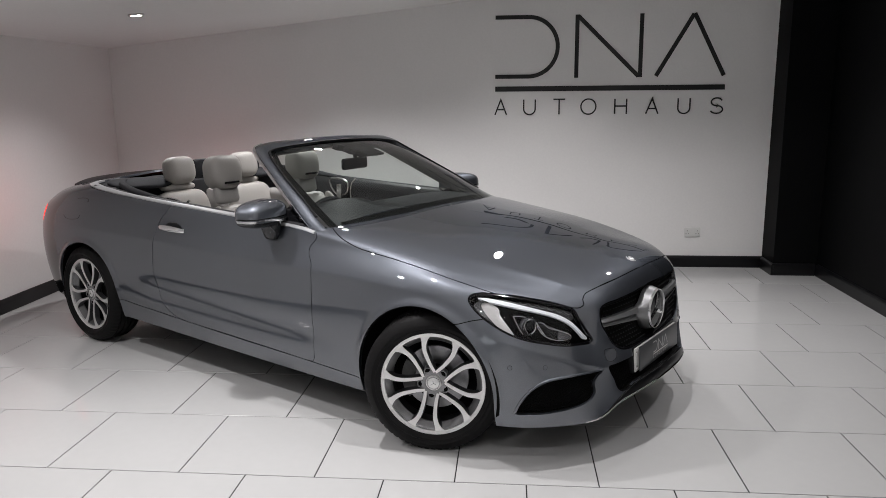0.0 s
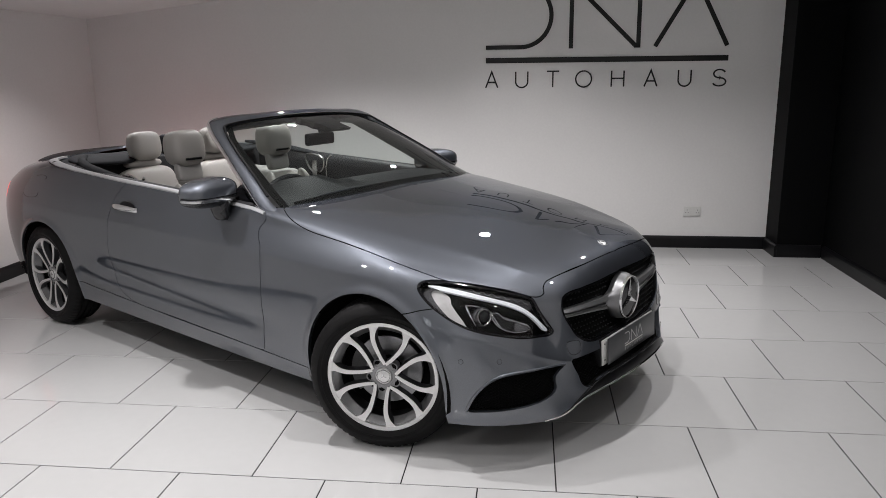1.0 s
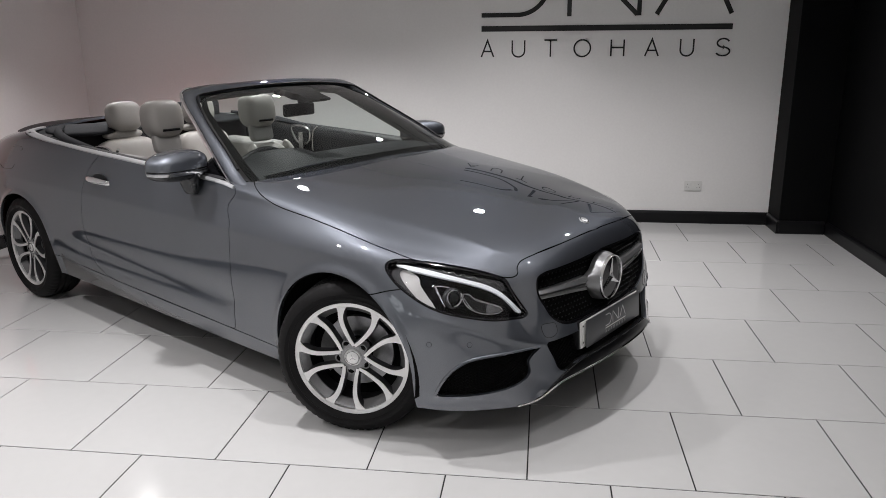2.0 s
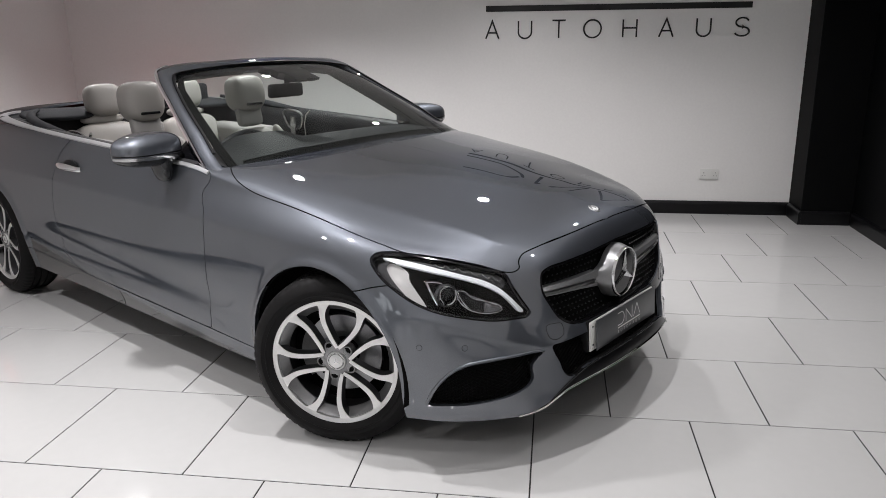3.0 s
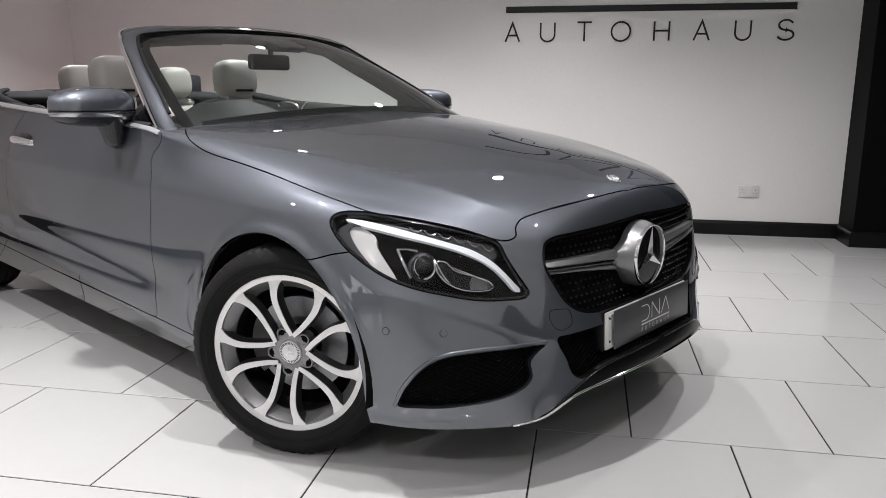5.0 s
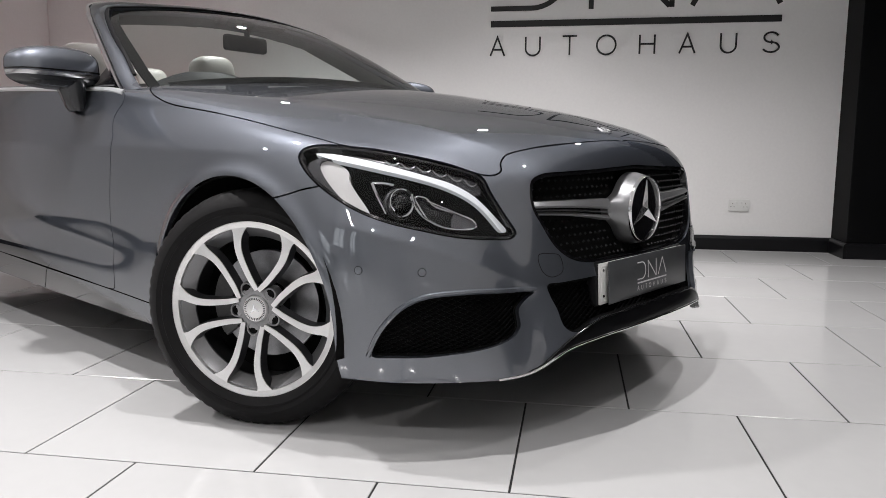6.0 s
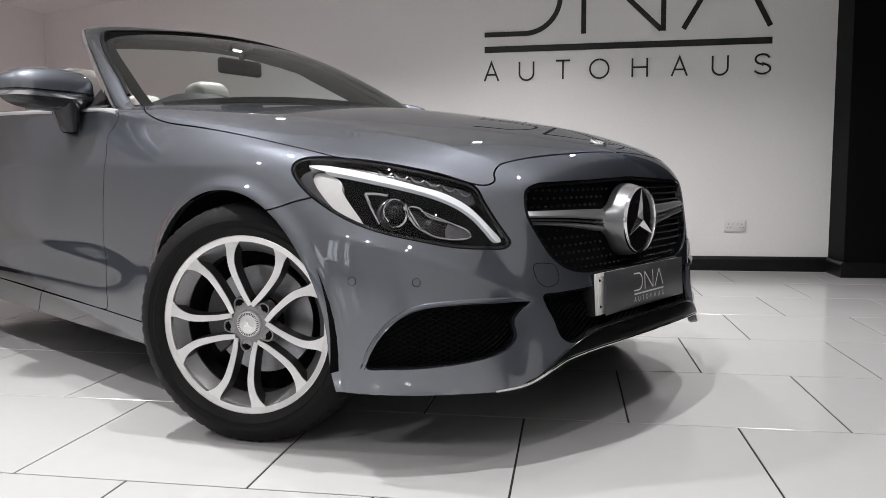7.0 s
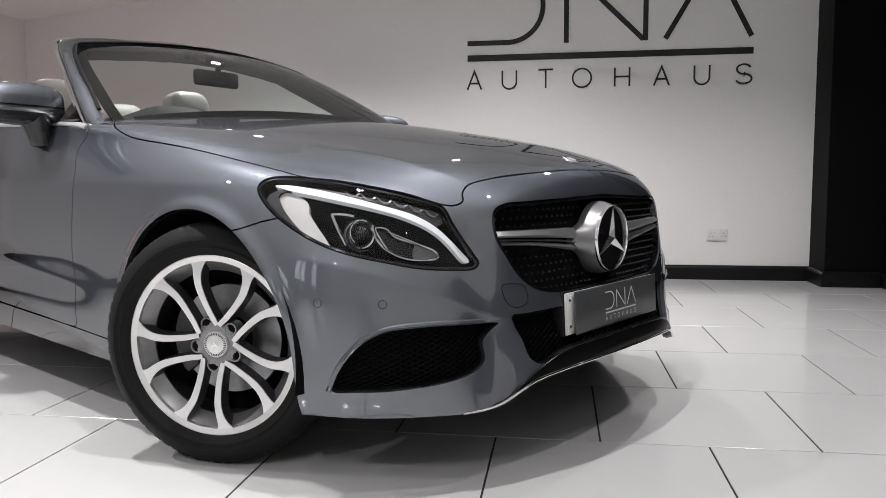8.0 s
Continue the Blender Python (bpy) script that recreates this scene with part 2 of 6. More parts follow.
def wall_with_windows():
    bm = bmesh.new()
    y0 = WALL_S - 0.2
    for a, b in WINDOWS:
        box(bm, (WALL_W - 0.2, y0, -0.1), (WALL_W, a, 2.9))
        box(bm, (WALL_W - 0.2, a, -0.1), (WALL_W, b, SILL_Z))
        box(bm, (WALL_W - 0.2, a, HEAD_Z), (WALL_W, b, 2.9))
        y0 = b
    box(bm, (WALL_W - 0.2, y0, -0.1), (WALL_W, BLACK_TO, 2.9))
    tagged(part("wall_southwest", bm, PLASTER, None, "plain off-white painted plaster side wall with two windows", smooth=False), kind="structure")
    room_box("wall_west", (WALL_W - 0.2, BLACK_TO, -0.1), (WALL_W, WALL_N - 0.002, 2.9), PLASTER, "plain off-white painted plaster side wall")
    for n, (a, b) in enumerate(WINDOWS):
        pane = tagged(part("window_%d" % (n + 1), box(bmesh.new(), (WALL_W - 0.13, a, SILL_Z), (WALL_W - 0.12, b, HEAD_Z)), FROSTED, None, "bright frosted window pane in a dark frame", smooth=False), kind="structure")
        bm = bmesh.new()
        for lo, hi in (((a, SILL_Z), (b, SILL_Z + 0.05)), ((a, HEAD_Z - 0.05), (b, HEAD_Z)), ((a, SILL_Z + 0.05), (a + 0.05, HEAD_Z - 0.05)), ((b - 0.05, SILL_Z + 0.05), (b, HEAD_Z - 0.05)), (((a + b) / 2 - 0.02, SILL_Z + 0.05), ((a + b) / 2 + 0.02, HEAD_Z - 0.05))):
            box(bm, (WALL_W - 0.12, lo[0], lo[1]), (WALL_W - 0.07, hi[0], hi[1]), 0.004)
        part("window_frame", bm, BLACK_GLOSS, pane, smooth=False)


wall_with_windows()
room_box("wall_south", (WALL_W, WALL_S - 0.2, -0.1), (WALL_E, WALL_S, 2.9), PLASTER, "plain off-white painted plaster wall")
# unseen stretch of the east wall, made white to brighten the bumper's reflections
room_box("bounce_wall_southeast", (WALL_E, WALL_S - 0.2, -0.1), (WALL_E + 0.2, 2.3, 2.9), PLASTER, "plain off-white painted plaster side wall")
room_box("wall_east", (WALL_E, 2.3, -0.1), (WALL_E + 0.2, WALL_N + 0.2, 2.9), BLACK_WALL, "matt black painted side wall")
room_box("pier", (2.602, 7.02, -0.1), (WALL_E - 0.002, WALL_N + 0.2, 2.9), BLACK_WALL, "black painted square pier in the corner", 0.004)


def ceiling():
    bm = bmesh.new()
    knee = WALL_W + (2.55 - LOW) / RISE
    xs = [(WALL_W - 0.2, LOW - 0.2 * RISE), (WALL_W, LOW), (knee, 2.55), (WALL_E + 0.2, 2.55)]
    outline = [(x, z) for x, z in xs] + [(x, z + 0.12) for x, z in xs[::-1]]
    prism(bm, outline, WALL_S - 0.2, WALL_N + 0.2, Matrix(((1, 0, 0, 0), (0, 0, 1, 0), (0, 1, 0, 0), (0, 0, 0, 1))))
    bmesh.ops.recalc_face_normals(bm, faces=bm.faces)
    tagged(part("ceiling", bm, CEILING, None, "plain off-white painted ceiling that slopes to one side", smooth=False), kind="structure")


ceiling()


def baseboard(name, a, b, inward):
    """A skirting board with a rounded top, along a wall from a to b."""
    a, b, inward = Vector((*a, 0)), Vector((*b, 0)), Vector((*inward, 0))
    profile = [(0, 0), (0.022, 0), (0.022, 0.085), (0.018, 0.096), (0.010, 0.104), (0, 0.106)]
    bm = bmesh.new()
    vs = grid(bm, [[p + inward * d + Vector((0, 0, h)) for d, h in profile] for p in (a, b)], close_v=True)
    bm.faces.new(vs[0]), bm.faces.new(vs[1][::-1])
    bmesh.ops.recalc_face_normals(bm, faces=bm.faces)
    return tagged(part(name, bm, BLACK_GLOSS, None, "black gloss painted wooden skirting board", smooth=False), kind="structure")


baseboard("baseboard", (WALL_W + 0.023, WALL_N - 0.001), (2.60, WALL_N - 0.001), (0, -1))
baseboard("baseboard", (WALL_W + 0.001, WALL_S), (WALL_W + 0.001, WALL_N - 0.002), (1, 0))
baseboard("baseboard", (2.60, 7.018), (WALL_E - 0.025, 7.018), (0, -1))
baseboard("baseboard", (2.60, 6.997), (2.60, WALL_N - 0.025), (-1, 0))
baseboard("baseboard", (WALL_E - 0.001, WALL_S), (WALL_E - 0.001, 6.99), (-1, 0))


def stroke(bm, points, width, depth=0.006, flat=False):
    """A flat bar of even width along points in the plane of the wall (x to the right, z up)."""
    n = len(points)
    left, right = [], []
    for i, (x, z) in enumerate(points):
        def unit(a, b):
            d = Vector((b[0] - a[0], b[1] - a[1]))
            return d.normalized()
        if i == 0:
            d0 = d1 = unit(points[0], points[1])
        elif i == n - 1:
            d0 = d1 = unit(points[-2], points[-1])
        else:
            d0, d1 = unit(points[i - 1], points[i]), unit(points[i], points[i + 1])
        mid = (d0 + d1).normalized()
        k = width / 2 / max(mid.dot(d0), 0.35)
        side = Vector((-mid.y, mid.x)) * k
        left.append((x + side.x, z + side.y)), right.append((x - side.x, z - side.y))
    rows = []
    for l, r in zip(left, right):
        rows.append([(l[0], 0, l[1]), (l[0], -depth, l[1]), (r[0], -depth, r[1]), (r[0], 0, r[1])])
    vs = grid(bm, rows, close_v=True)
    bm.faces.new(vs[0]), bm.faces.new(vs[-1][::-1])
    bmesh.ops.recalc_face_normals(bm, faces=bm.faces)
    return bm


def arc(cx, cz, rx, rz, a0, a1, n=24):
    return [(cx + rx * math.cos(radians(a0 + (a1 - a0) * i / n)), cz + rz * math.sin(radians(a0 + (a1 - a0) * i / n))) for i in range(n + 1)]


def letter_strokes(c, w, h):
    """The centre lines of a thin capital, from 0 to w and 0 to h."""
    if c == "A":
        return [[(0, 0), (w / 2, h), (w, 0)], [(w * 0.17, h * 0.34), (w * 0.83, h * 0.34)]]
    if c == "U":
        return [[(0, h)] + arc(w / 2, w * 0.48, w / 2, w * 0.48, 180, 360) + [(w, h)]]
    if c == "T":
        return [[(0, h), (w, h)], [(w / 2, 0), (w / 2, h)]]
    if c == "O":
        return [arc(w / 2, h / 2, w / 2, h / 2, 90, 449, 40)]
    if c == "H":
        return [[(0, 0), (0, h)], [(w, 0), (w, h)], [(0, h * 0.52), (w, h * 0.52)]]
    return [arc(w / 2, h * 0.75, w * 0.44, h * 0.25, 20, 270, 20) + arc(w / 2, h * 0.25, w * 0.5, h * 0.25, 90, -160, 20)]


def wall_sign(name, mat, origin, scale, label, depth, parent=None):
    """The showroom's mark of plain bars and an arc over a long rule, with a thin line of capitals under it."""
    sign = tagged(new(name), label, "" if parent else "sign")
    sign.parent = parent
    sign.matrix_basis = origin @ Matrix.Scale(scale, 4)
    t = 0.036
    shapes = [
        [(0.0, 2.282), (0.30, 2.282)] + arc(0.30, 2.021, 0.262, 0.261, 90, -90, 36)[1:] + [(0.0, 1.760)],
        [(0.733, 1.744), (0.733, 2.296)], [(0.740, 2.285), (1.287, 1.752)], [(1.301, 1.744), (1.301, 2.296)],
        [(1.442, 1.752), (1.752, 2.285)], [(1.758, 2.290), (2.036, 1.752)],
    ]
    for pts in shapes:
        part("mark_bar", stroke(bmesh.new(), pts, t, depth), mat, sign, smooth=False)
    part("rule", stroke(bmesh.new(), [(0, 1.650), (2.052, 1.650)], 0.046, depth), mat, sign, smooth=False)
    centres = [0.052, 0.315, 0.585, 0.850, 1.140, 1.420, 1.702, 1.990]
    widths = [0.105, 0.105, 0.105, 0.135, 0.105, 0.108, 0.105, 0.108]
    for c, x, w in zip("AUTOHAUS", centres, widths):
        bm = bmesh.new()
        for line in letter_strokes(c, w, 0.136):
            stroke(bm, [(x - w / 2 + a, 1.418 + b) for a, b in line], 0.0125, depth)
        part("letter", bm, mat, sign, smooth=False)
    return sign


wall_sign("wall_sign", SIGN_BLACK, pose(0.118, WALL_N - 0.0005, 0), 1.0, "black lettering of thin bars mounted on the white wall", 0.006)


def wall_socket():
    plate = tagged(new("wall_socket"), "white plastic double wall socket above the skirting", "socket")
    plate.location = (1.955, WALL_N - 0.001, 0.330)
    part("face_plate", box(bmesh.new(), (-0.073, -0.010, -0.043), (0.073, 0, 0.043), 0.003), WHITE_PLASTIC, plate)
    for s in (-1, 1):
        part("switch", box(bmesh.new(), (s * 0.018 - 0.006, -0.014, 0.010), (s * 0.018 + 0.006, -0.0095, 0.030), 0.002), WHITE_PLASTIC, plate)
        bm = bmesh.new()
        cx = s * 0.045
        box(bm, (cx - 0.002, -0.0125, 0.008), (cx + 0.002, -0.0098, 0.016))
        for q in (-1, 1):
            box(bm, (cx + q * 0.011 - 0.003, -0.0125, -0.014), (cx + q * 0.011 + 0.003, -0.0098, -0.010))
        part("pin_holes", bm, DARK_SLOT, plate, "dark pin holes", smooth=False)


wall_socket()


def downlight():
    light = tagged(new("downlight"), "round recessed ceiling spotlight, lit, with a satin rim", "ceiling light", "ceiling spotlights")
    part("rim", lathe(bmesh.new(), [(0.040, 0.004), (0.040, -0.004), (0.052, -0.006), (0.058, 0.0), (0.058, 0.006)], 40, closed=True), SATIN_RING, light)
    part("bulb", lathe(bmesh.new(), [(0.001, 0.001), (0.02, 0.001), (0.036, 0.0015), (0.0385, 0.003)], 32), LAMP_GLOW, light, "glowing lamp face")
    return light


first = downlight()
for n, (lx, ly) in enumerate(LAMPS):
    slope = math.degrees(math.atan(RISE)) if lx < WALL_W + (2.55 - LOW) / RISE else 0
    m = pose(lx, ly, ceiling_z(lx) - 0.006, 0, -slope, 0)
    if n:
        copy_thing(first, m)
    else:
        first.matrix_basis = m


# ---- the car: its outer skin ----
# Car axes: x ahead from the front axle, y to the left, z up from the floor.
CAR = tagged(new("car"), "grey metallic two-door convertible parked with its roof down", "car")
CAR.matrix_basis = pose(0.3738, 4.127, 0, 0, 0, -31.14)

# Belts round one half of the car from the middle of the nose to the middle of the tail, each a row of (ahead, out, up), from the sill upwards.
BELTS = [
    [(0.735, 0, 0.250), (0.725, 0.25, 0.235), (0.690, 0.43, 0.205), (0.655, 0.52, 0.192), (0.602, 0.612, 0.190), (0.505, 0.722, 0.190), (0.400, 0.797, 0.190), (0.25, 0.845, 0.190), (-0.05, 0.86, 0.19), (-0.45, 0.865, 0.190),
     (-0.85, 0.865, 0.195), (-1.4, 0.865, 0.205), (-2.0, 0.865, 0.22), (-2.5, 0.865, 0.23), (-2.84, 0.86, 0.23), (-3.2, 0.85, 0.24), (-3.5, 0.80, 0.26), (-3.68, 0.62, 0.28), (-3.78, 0.3, 0.28), (-3.8, 0, 0.28)],
    [(0.752, 0, 0.292), (0.742, 0.25, 0.282), (0.705, 0.43, 0.270), (0.670, 0.52, 0.268), (0.617, 0.615, 0.268), (0.520, 0.735, 0.268), (0.415, 0.81, 0.268), (0.25, 0.862, 0.268), (-0.05, 0.885, 0.27), (-0.45, 0.890, 0.268),
     (-0.85, 0.893, 0.280), (-1.4, 0.893, 0.298), (-2.0, 0.89, 0.318), (-2.5, 0.885, 0.32), (-2.84, 0.885, 0.32), (-3.2, 0.87, 0.33), (-3.54, 0.81, 0.35), (-3.74, 0.62, 0.36), (-3.84, 0.3, 0.36), (-3.86, 0, 0.36)],
    [(0.700, 0, 0.400), (0.692, 0.25, 0.400), (0.662, 0.43, 0.398), (0.632, 0.52, 0.396), (0.592, 0.610, 0.395), (0.515, 0.735, 0.395), (0.418, 0.815, 0.395), (0.25, 0.876, 0.40), (-0.05, 0.90, 0.40), (-0.45, 0.901, 0.40),
     (-0.85, 0.902, 0.400), (-1.4, 0.902, 0.410), (-2.0, 0.902, 0.42), (-2.5, 0.903, 0.42), (-2.84, 0.905, 0.42), (-3.2, 0.89, 0.44), (-3.57, 0.82, 0.46), (-3.78, 0.62, 0.47), (-3.88, 0.3, 0.48), (-3.90, 0, 0.48)],
    [(0.676, 0, 0.510), (0.668, 0.25, 0.508), (0.638, 0.43, 0.502), (0.590, 0.52, 0.496), (0.552, 0.615, 0.498), (0.487, 0.728, 0.505), (0.400, 0.820, 0.510), (0.24, 0.880, 0.525), (-0.05, 0.905, 0.54), (-0.45, 0.900, 0.53),
     (-0.85, 0.897, 0.530), (-1.4, 0.896, 0.540), (-2.0, 0.897, 0.55), (-2.5, 0.902, 0.56), (-2.84, 0.910, 0.56), (-3.2, 0.90, 0.58), (-3.60, 0.82, 0.60), (-3.80, 0.62, 0.61), (-3.90, 0.3, 0.62), (-3.92, 0, 0.62)],
    [(0.664, 0, 0.615), (0.656, 0.25, 0.612), (0.622, 0.43, 0.602), (0.570, 0.52, 0.595), (0.530, 0.615, 0.600), (0.465, 0.712, 0.610), (0.367, 0.800, 0.622), (0.22, 0.866, 0.640), (-0.05, 0.893, 0.66), (-0.45, 0.890, 0.65),
     (-0.85, 0.885, 0.660), (-1.4, 0.882, 0.670), (-2.0, 0.886, 0.69), (-2.5, 0.898, 0.70), (-2.84, 0.908, 0.70), (-3.2, 0.895, 0.72), (-3.60, 0.81, 0.74), (-3.80, 0.60, 0.75), (-3.89, 0.3, 0.76), (-3.91, 0, 0.76)],
    [(0.650, 0, 0.695), (0.642, 0.25, 0.690), (0.610, 0.43, 0.682), (0.560, 0.522, 0.676), (0.500, 0.608, 0.690), (0.418, 0.690, 0.712), (0.315, 0.764, 0.735), (0.15, 0.832, 0.755), (-0.08, 0.858, 0.775), (-0.45, 0.862, 0.775),
     (-0.85, 0.858, 0.785), (-1.4, 0.862, 0.795), (-2.0, 0.868, 0.81), (-2.5, 0.884, 0.83), (-2.84, 0.890, 0.84), (-3.2, 0.87, 0.86), (-3.58, 0.78, 0.87), (-3.76, 0.58, 0.88), (-3.84, 0.3, 0.89), (-3.86, 0, 0.89)],
    [(0.605, 0, 0.773), (0.592, 0.25, 0.764), (0.555, 0.43, 0.745), (0.505, 0.515, 0.738), (0.430, 0.598, 0.746), (0.335, 0.672, 0.760), (0.225, 0.732, 0.778), (0.06, 0.782, 0.800), (-0.13, 0.797, 0.824), (-0.45, 0.806, 0.862),
     (-0.82, 0.806, 0.905), (-1.4, 0.820, 0.930), (-2.0, 0.832, 0.95), (-2.5, 0.845, 0.97), (-2.84, 0.845, 0.97), (-3.2, 0.82, 0.97), (-3.50, 0.73, 0.97), (-3.66, 0.55, 0.97), (-3.72, 0.3, 0.975), (-3.74, 0, 0.98)],
    [(0.500, 0, 0.815), (0.485, 0.22, 0.809), (0.450, 0.36, 0.798), (0.400, 0.44, 0.794), (0.320, 0.50, 0.800), (0.230, 0.55, 0.812), (0.100, 0.60, 0.834), (-0.06, 0.64, 0.860), (-0.20, 0.66, 0.880), (-0.48, 0.69, 0.916),
     (-0.78, 0.73, 0.950), (-1.4, 0.785, 0.962), (-2.0, 0.795, 0.985), (-2.5, 0.80, 1.01), (-2.84, 0.79, 1.03), (-3.15, 0.74, 1.03), (-3.35, 0.62, 1.03), (-3.48, 0.45, 1.03), (-3.52, 0.25, 1.035), (-3.53, 0, 1.035)],
    [(0.400, 0, 0.842), (0.370, 0, 0.848), (0.320, 0, 0.857), (0.260, 0, 0.868), (0.180, 0, 0.880), (0.090, 0, 0.893), (-0.030, 0, 0.912), (-0.17, 0, 0.932), (-0.29, 0, 0.948), (-0.50, 0, 0.974),
     (-0.70, 0, 0.995), (-1.4, 0.700, 0.965), (-2.0, 0.70, 0.99), (-2.5, 0.68, 1.03), (-2.84, 0.60, 1.05), (-3.0, 0.40, 1.06), (-3.10, 0.25, 1.06), (-3.15, 0.15, 1.06), (-3.16, 0.07, 1.06), (-3.17, 0, 1.06)],
]
BELTS = np.array(BELTS)  # belt, station, (x, out, z)
BELTS[:, 15:, 0] = -2.84 + (BELTS[:, 15:, 0] + 2.84) * 0.88  # a short tail
BELTS[6, 14:, 2] -= np.array([0.008, 0.028, 0.045, 0.045, 0.04, 0.04])
BELTS[5, 15:, 2] -= 0.018
BELTS[7, 15:, 2] -= 0.025
BELTS[8, :11, 2] += np.array([0.010, 0.012, 0.015, 0.017, 0.019, 0.020, 0.019, 0.017, 0.013, 0.007, 0.0])  # a well crowned bonnet
BELTS[7, :11, 2] += np.array([0.004, 0.006, 0.008, 0.009, 0.010, 0.011, 0.011, 0.010, 0.008, 0.004, 0.0])
# the bumper's corners: fuller at lamp height, drawn back above the splitter
BELTS[3:5, 2:5, 0] += np.array([0.008, 0.008, 0.006])
BELTS[3:5, 2:5, 1] += np.array([0.006, 0.014, 0.013])
BELTS[5, 2:5, 0] += np.array([0.006, 0.005, 0.003])
BELTS[1, 1:5, 0] -= np.array([0.008, 0.028, 0.036, 0.014])
BELTS[2, 2:4, 0] -= np.array([0.008, 0.014])
NET = BELTS.copy()
MIRROR = np.array([1, -1, 1])


def padded(net):
    """The control net with one more row all round, mirrored where the half meets the middle of the car."""
    sides = np.concatenate([net[:, 1:2] * MIRROR, net, net[:, -2:-1] * MIRROR], axis=1)
    low = 2 * sides[:1] - sides[1:2]
    high = sides[-2:-1].copy()
    high[:, :, 1] = np.where(sides[-1:, :, 1] > 0.01, 2 * sides[-1:, :, 1] - high[:, :, 1], -high[:, :, 1])
    high[:, :, 2] = np.where(sides[-1:, :, 1] > 0.01, 2 * sides[-1:, :, 2] - high[:, :, 2], high[:, :, 2])
    return np.concatenate([low, sides, high], axis=0)


def basis(t):
    return np.stack([(1 - t) ** 3, 3 * t**3 - 6 * t**2 + 4, -3 * t**3 + 3 * t**2 + 3 * t + 1, t**3], axis=-1) / 6


def spline(net, u, v):
    """Points of the cubic B-spline sheet at stations u and belts v."""
    full = padded(net)
    iu = np.clip(np.floor(u).astype(int), 0, net.shape[1] - 2)
    iv = np.clip(np.floor(v).astype(int), 0, net.shape[0] - 2)
    bu, bv = basis(u - iu), basis(v - iv)
    out = 0
    for a in range(4):
        for b in range(4):
            out = out + (bv[..., a] * bu[..., b])[..., None] * full[iv + a, iu + b]
    return out


for _ in range(2):  # draw the sheet most of the way back to its belts
    gu, gv = np.meshgrid(np.arange(NET.shape[1], dtype=float), np.arange(NET.shape[0], dtype=float))
    NET = NET + 0.8 * (BELTS - spline(NET, gu, gv))

FRONT_ARCH, REAR_ARCH = (-0.045, 0.312, 0.360), (-2.800, 0.312, 0.360)
# the bumper's crease under each lamp, (out, up) with the height falling towards the middle
CREASE_OUT, CREASE_UP = (0.43, 0.491, 0.566, 0.638, 0.705, 0.781, 0.826, 0.86), (0.400, 0.413, 0.447, 0.478, 0.509, 0.542, 0.560, 0.575)


def skin(u, v):
    """The car's outer surface, with its creases and swollen wheel arches."""
    p = spline(NET, u, v)
    x, z = p[..., 0], p[..., 2]
    for cx, cz, r in (FRONT_ARCH, REAR_ARCH):
        d = np.hypot(x - cx, z - cz) - r
        p[..., 1] += np.where(p[..., 1] > 0.7, 0.010 * np.exp(-(((d - 0.005) / 0.022) ** 2)), 0)
    # the crease across the bumper, strongest below the lamp
    d = z - np.interp(p[..., 1], CREASE_OUT, CREASE_UP)
    k = np.clip((x - 0.30) / 0.08, 0, 1) * np.clip((p[..., 1] - 0.43) / 0.06, 0, 1) * np.clip((0.70 - z) / 0.05, 0, 1)
    push = 0.0075 * k * np.exp(-np.abs(d) / 0.035)
    p[..., 0] += push * np.clip((0.9 - p[..., 1]) / 0.4, 0.2, 1)
    p[..., 1] += push * np.clip((p[..., 1] - 0.4) / 0.4, 0, 1)
    # the raised lines on the bonnet
    w = np.interp(x, (-0.75, -0.494, -0.077, 0.09, 0.235, 0.36, 0.458, 0.53, 0.57), (0.748, 0.728, 0.669, 0.642, 0.602, 0.564, 0.535, 0.494, 0.47))
    d = p[..., 1] - w
    rise = np.interp(x, (-0.80, -0.45, 0.0, 0.30, 0.46, 0.56), (0.001, 0.004, 0.008, 0.0125, 0.012, 0.006))
    p[..., 2] += np.clip((z - 0.70) / 0.05, 0, 1) * np.clip((x + 0.9) / 0.2, 0, 1) * rise * np.where(d < 0, np.exp(d / 0.14), np.exp(-d / 0.048))
    # a crease falls along the flank, and a hollow lies under it
    fall = np.clip((0.25 - x) / 0.5, 0, 1) * np.clip((x + 3.3) / 0.6, 0, 1)
    line = 0.735 + 0.035 * np.clip(-x / 2.8, 0, 1)
    p[..., 1] += np.where(p[..., 1] > 0.7, fall * 0.006 * np.exp(-np.abs(z - line) / 0.05), 0)
    low = 0.40 - 0.06 * np.clip((x + 2.2) / 1.6, 0, 1)
    p[..., 1] -= np.where(p[..., 1] > 0.7, np.clip((-0.5 - x) / 0.3, 0, 1) * np.clip((x + 2.35) / 0.3, 0, 1) * 0.012 * np.exp(-(((z - low - 0.08) / 0.06) ** 2)), 0)
    return p


STEP_U, STEP_V = 22, 14
US = np.linspace(0, NET.shape[1] - 1, (NET.shape[1] - 1) * STEP_U + 1)
VS = np.linspace(0, NET.shape[0] - 1, (NET.shape[0] - 1) * STEP_V + 1)
GU, GV = np.meshgrid(US, VS)
SKIN = skin(GU, GV)
_du, _dv = np.gradient(SKIN, axis=1), np.gradient(SKIN, axis=0)
NORMALS = np.cross(_du, _dv)
NORMALS /= np.maximum(np.linalg.norm(NORMALS, axis=-1, keepdims=True), 1e-9)
if NORMALS[40, 250, 1] < 0:
    NORMALS = -NORMALS
FLAT_P, FLAT_N = SKIN.reshape(-1, 3), NORMALS.reshape(-1, 3)
FLAT_UV = np.stack([GU.ravel(), GV.ravel()], axis=1)


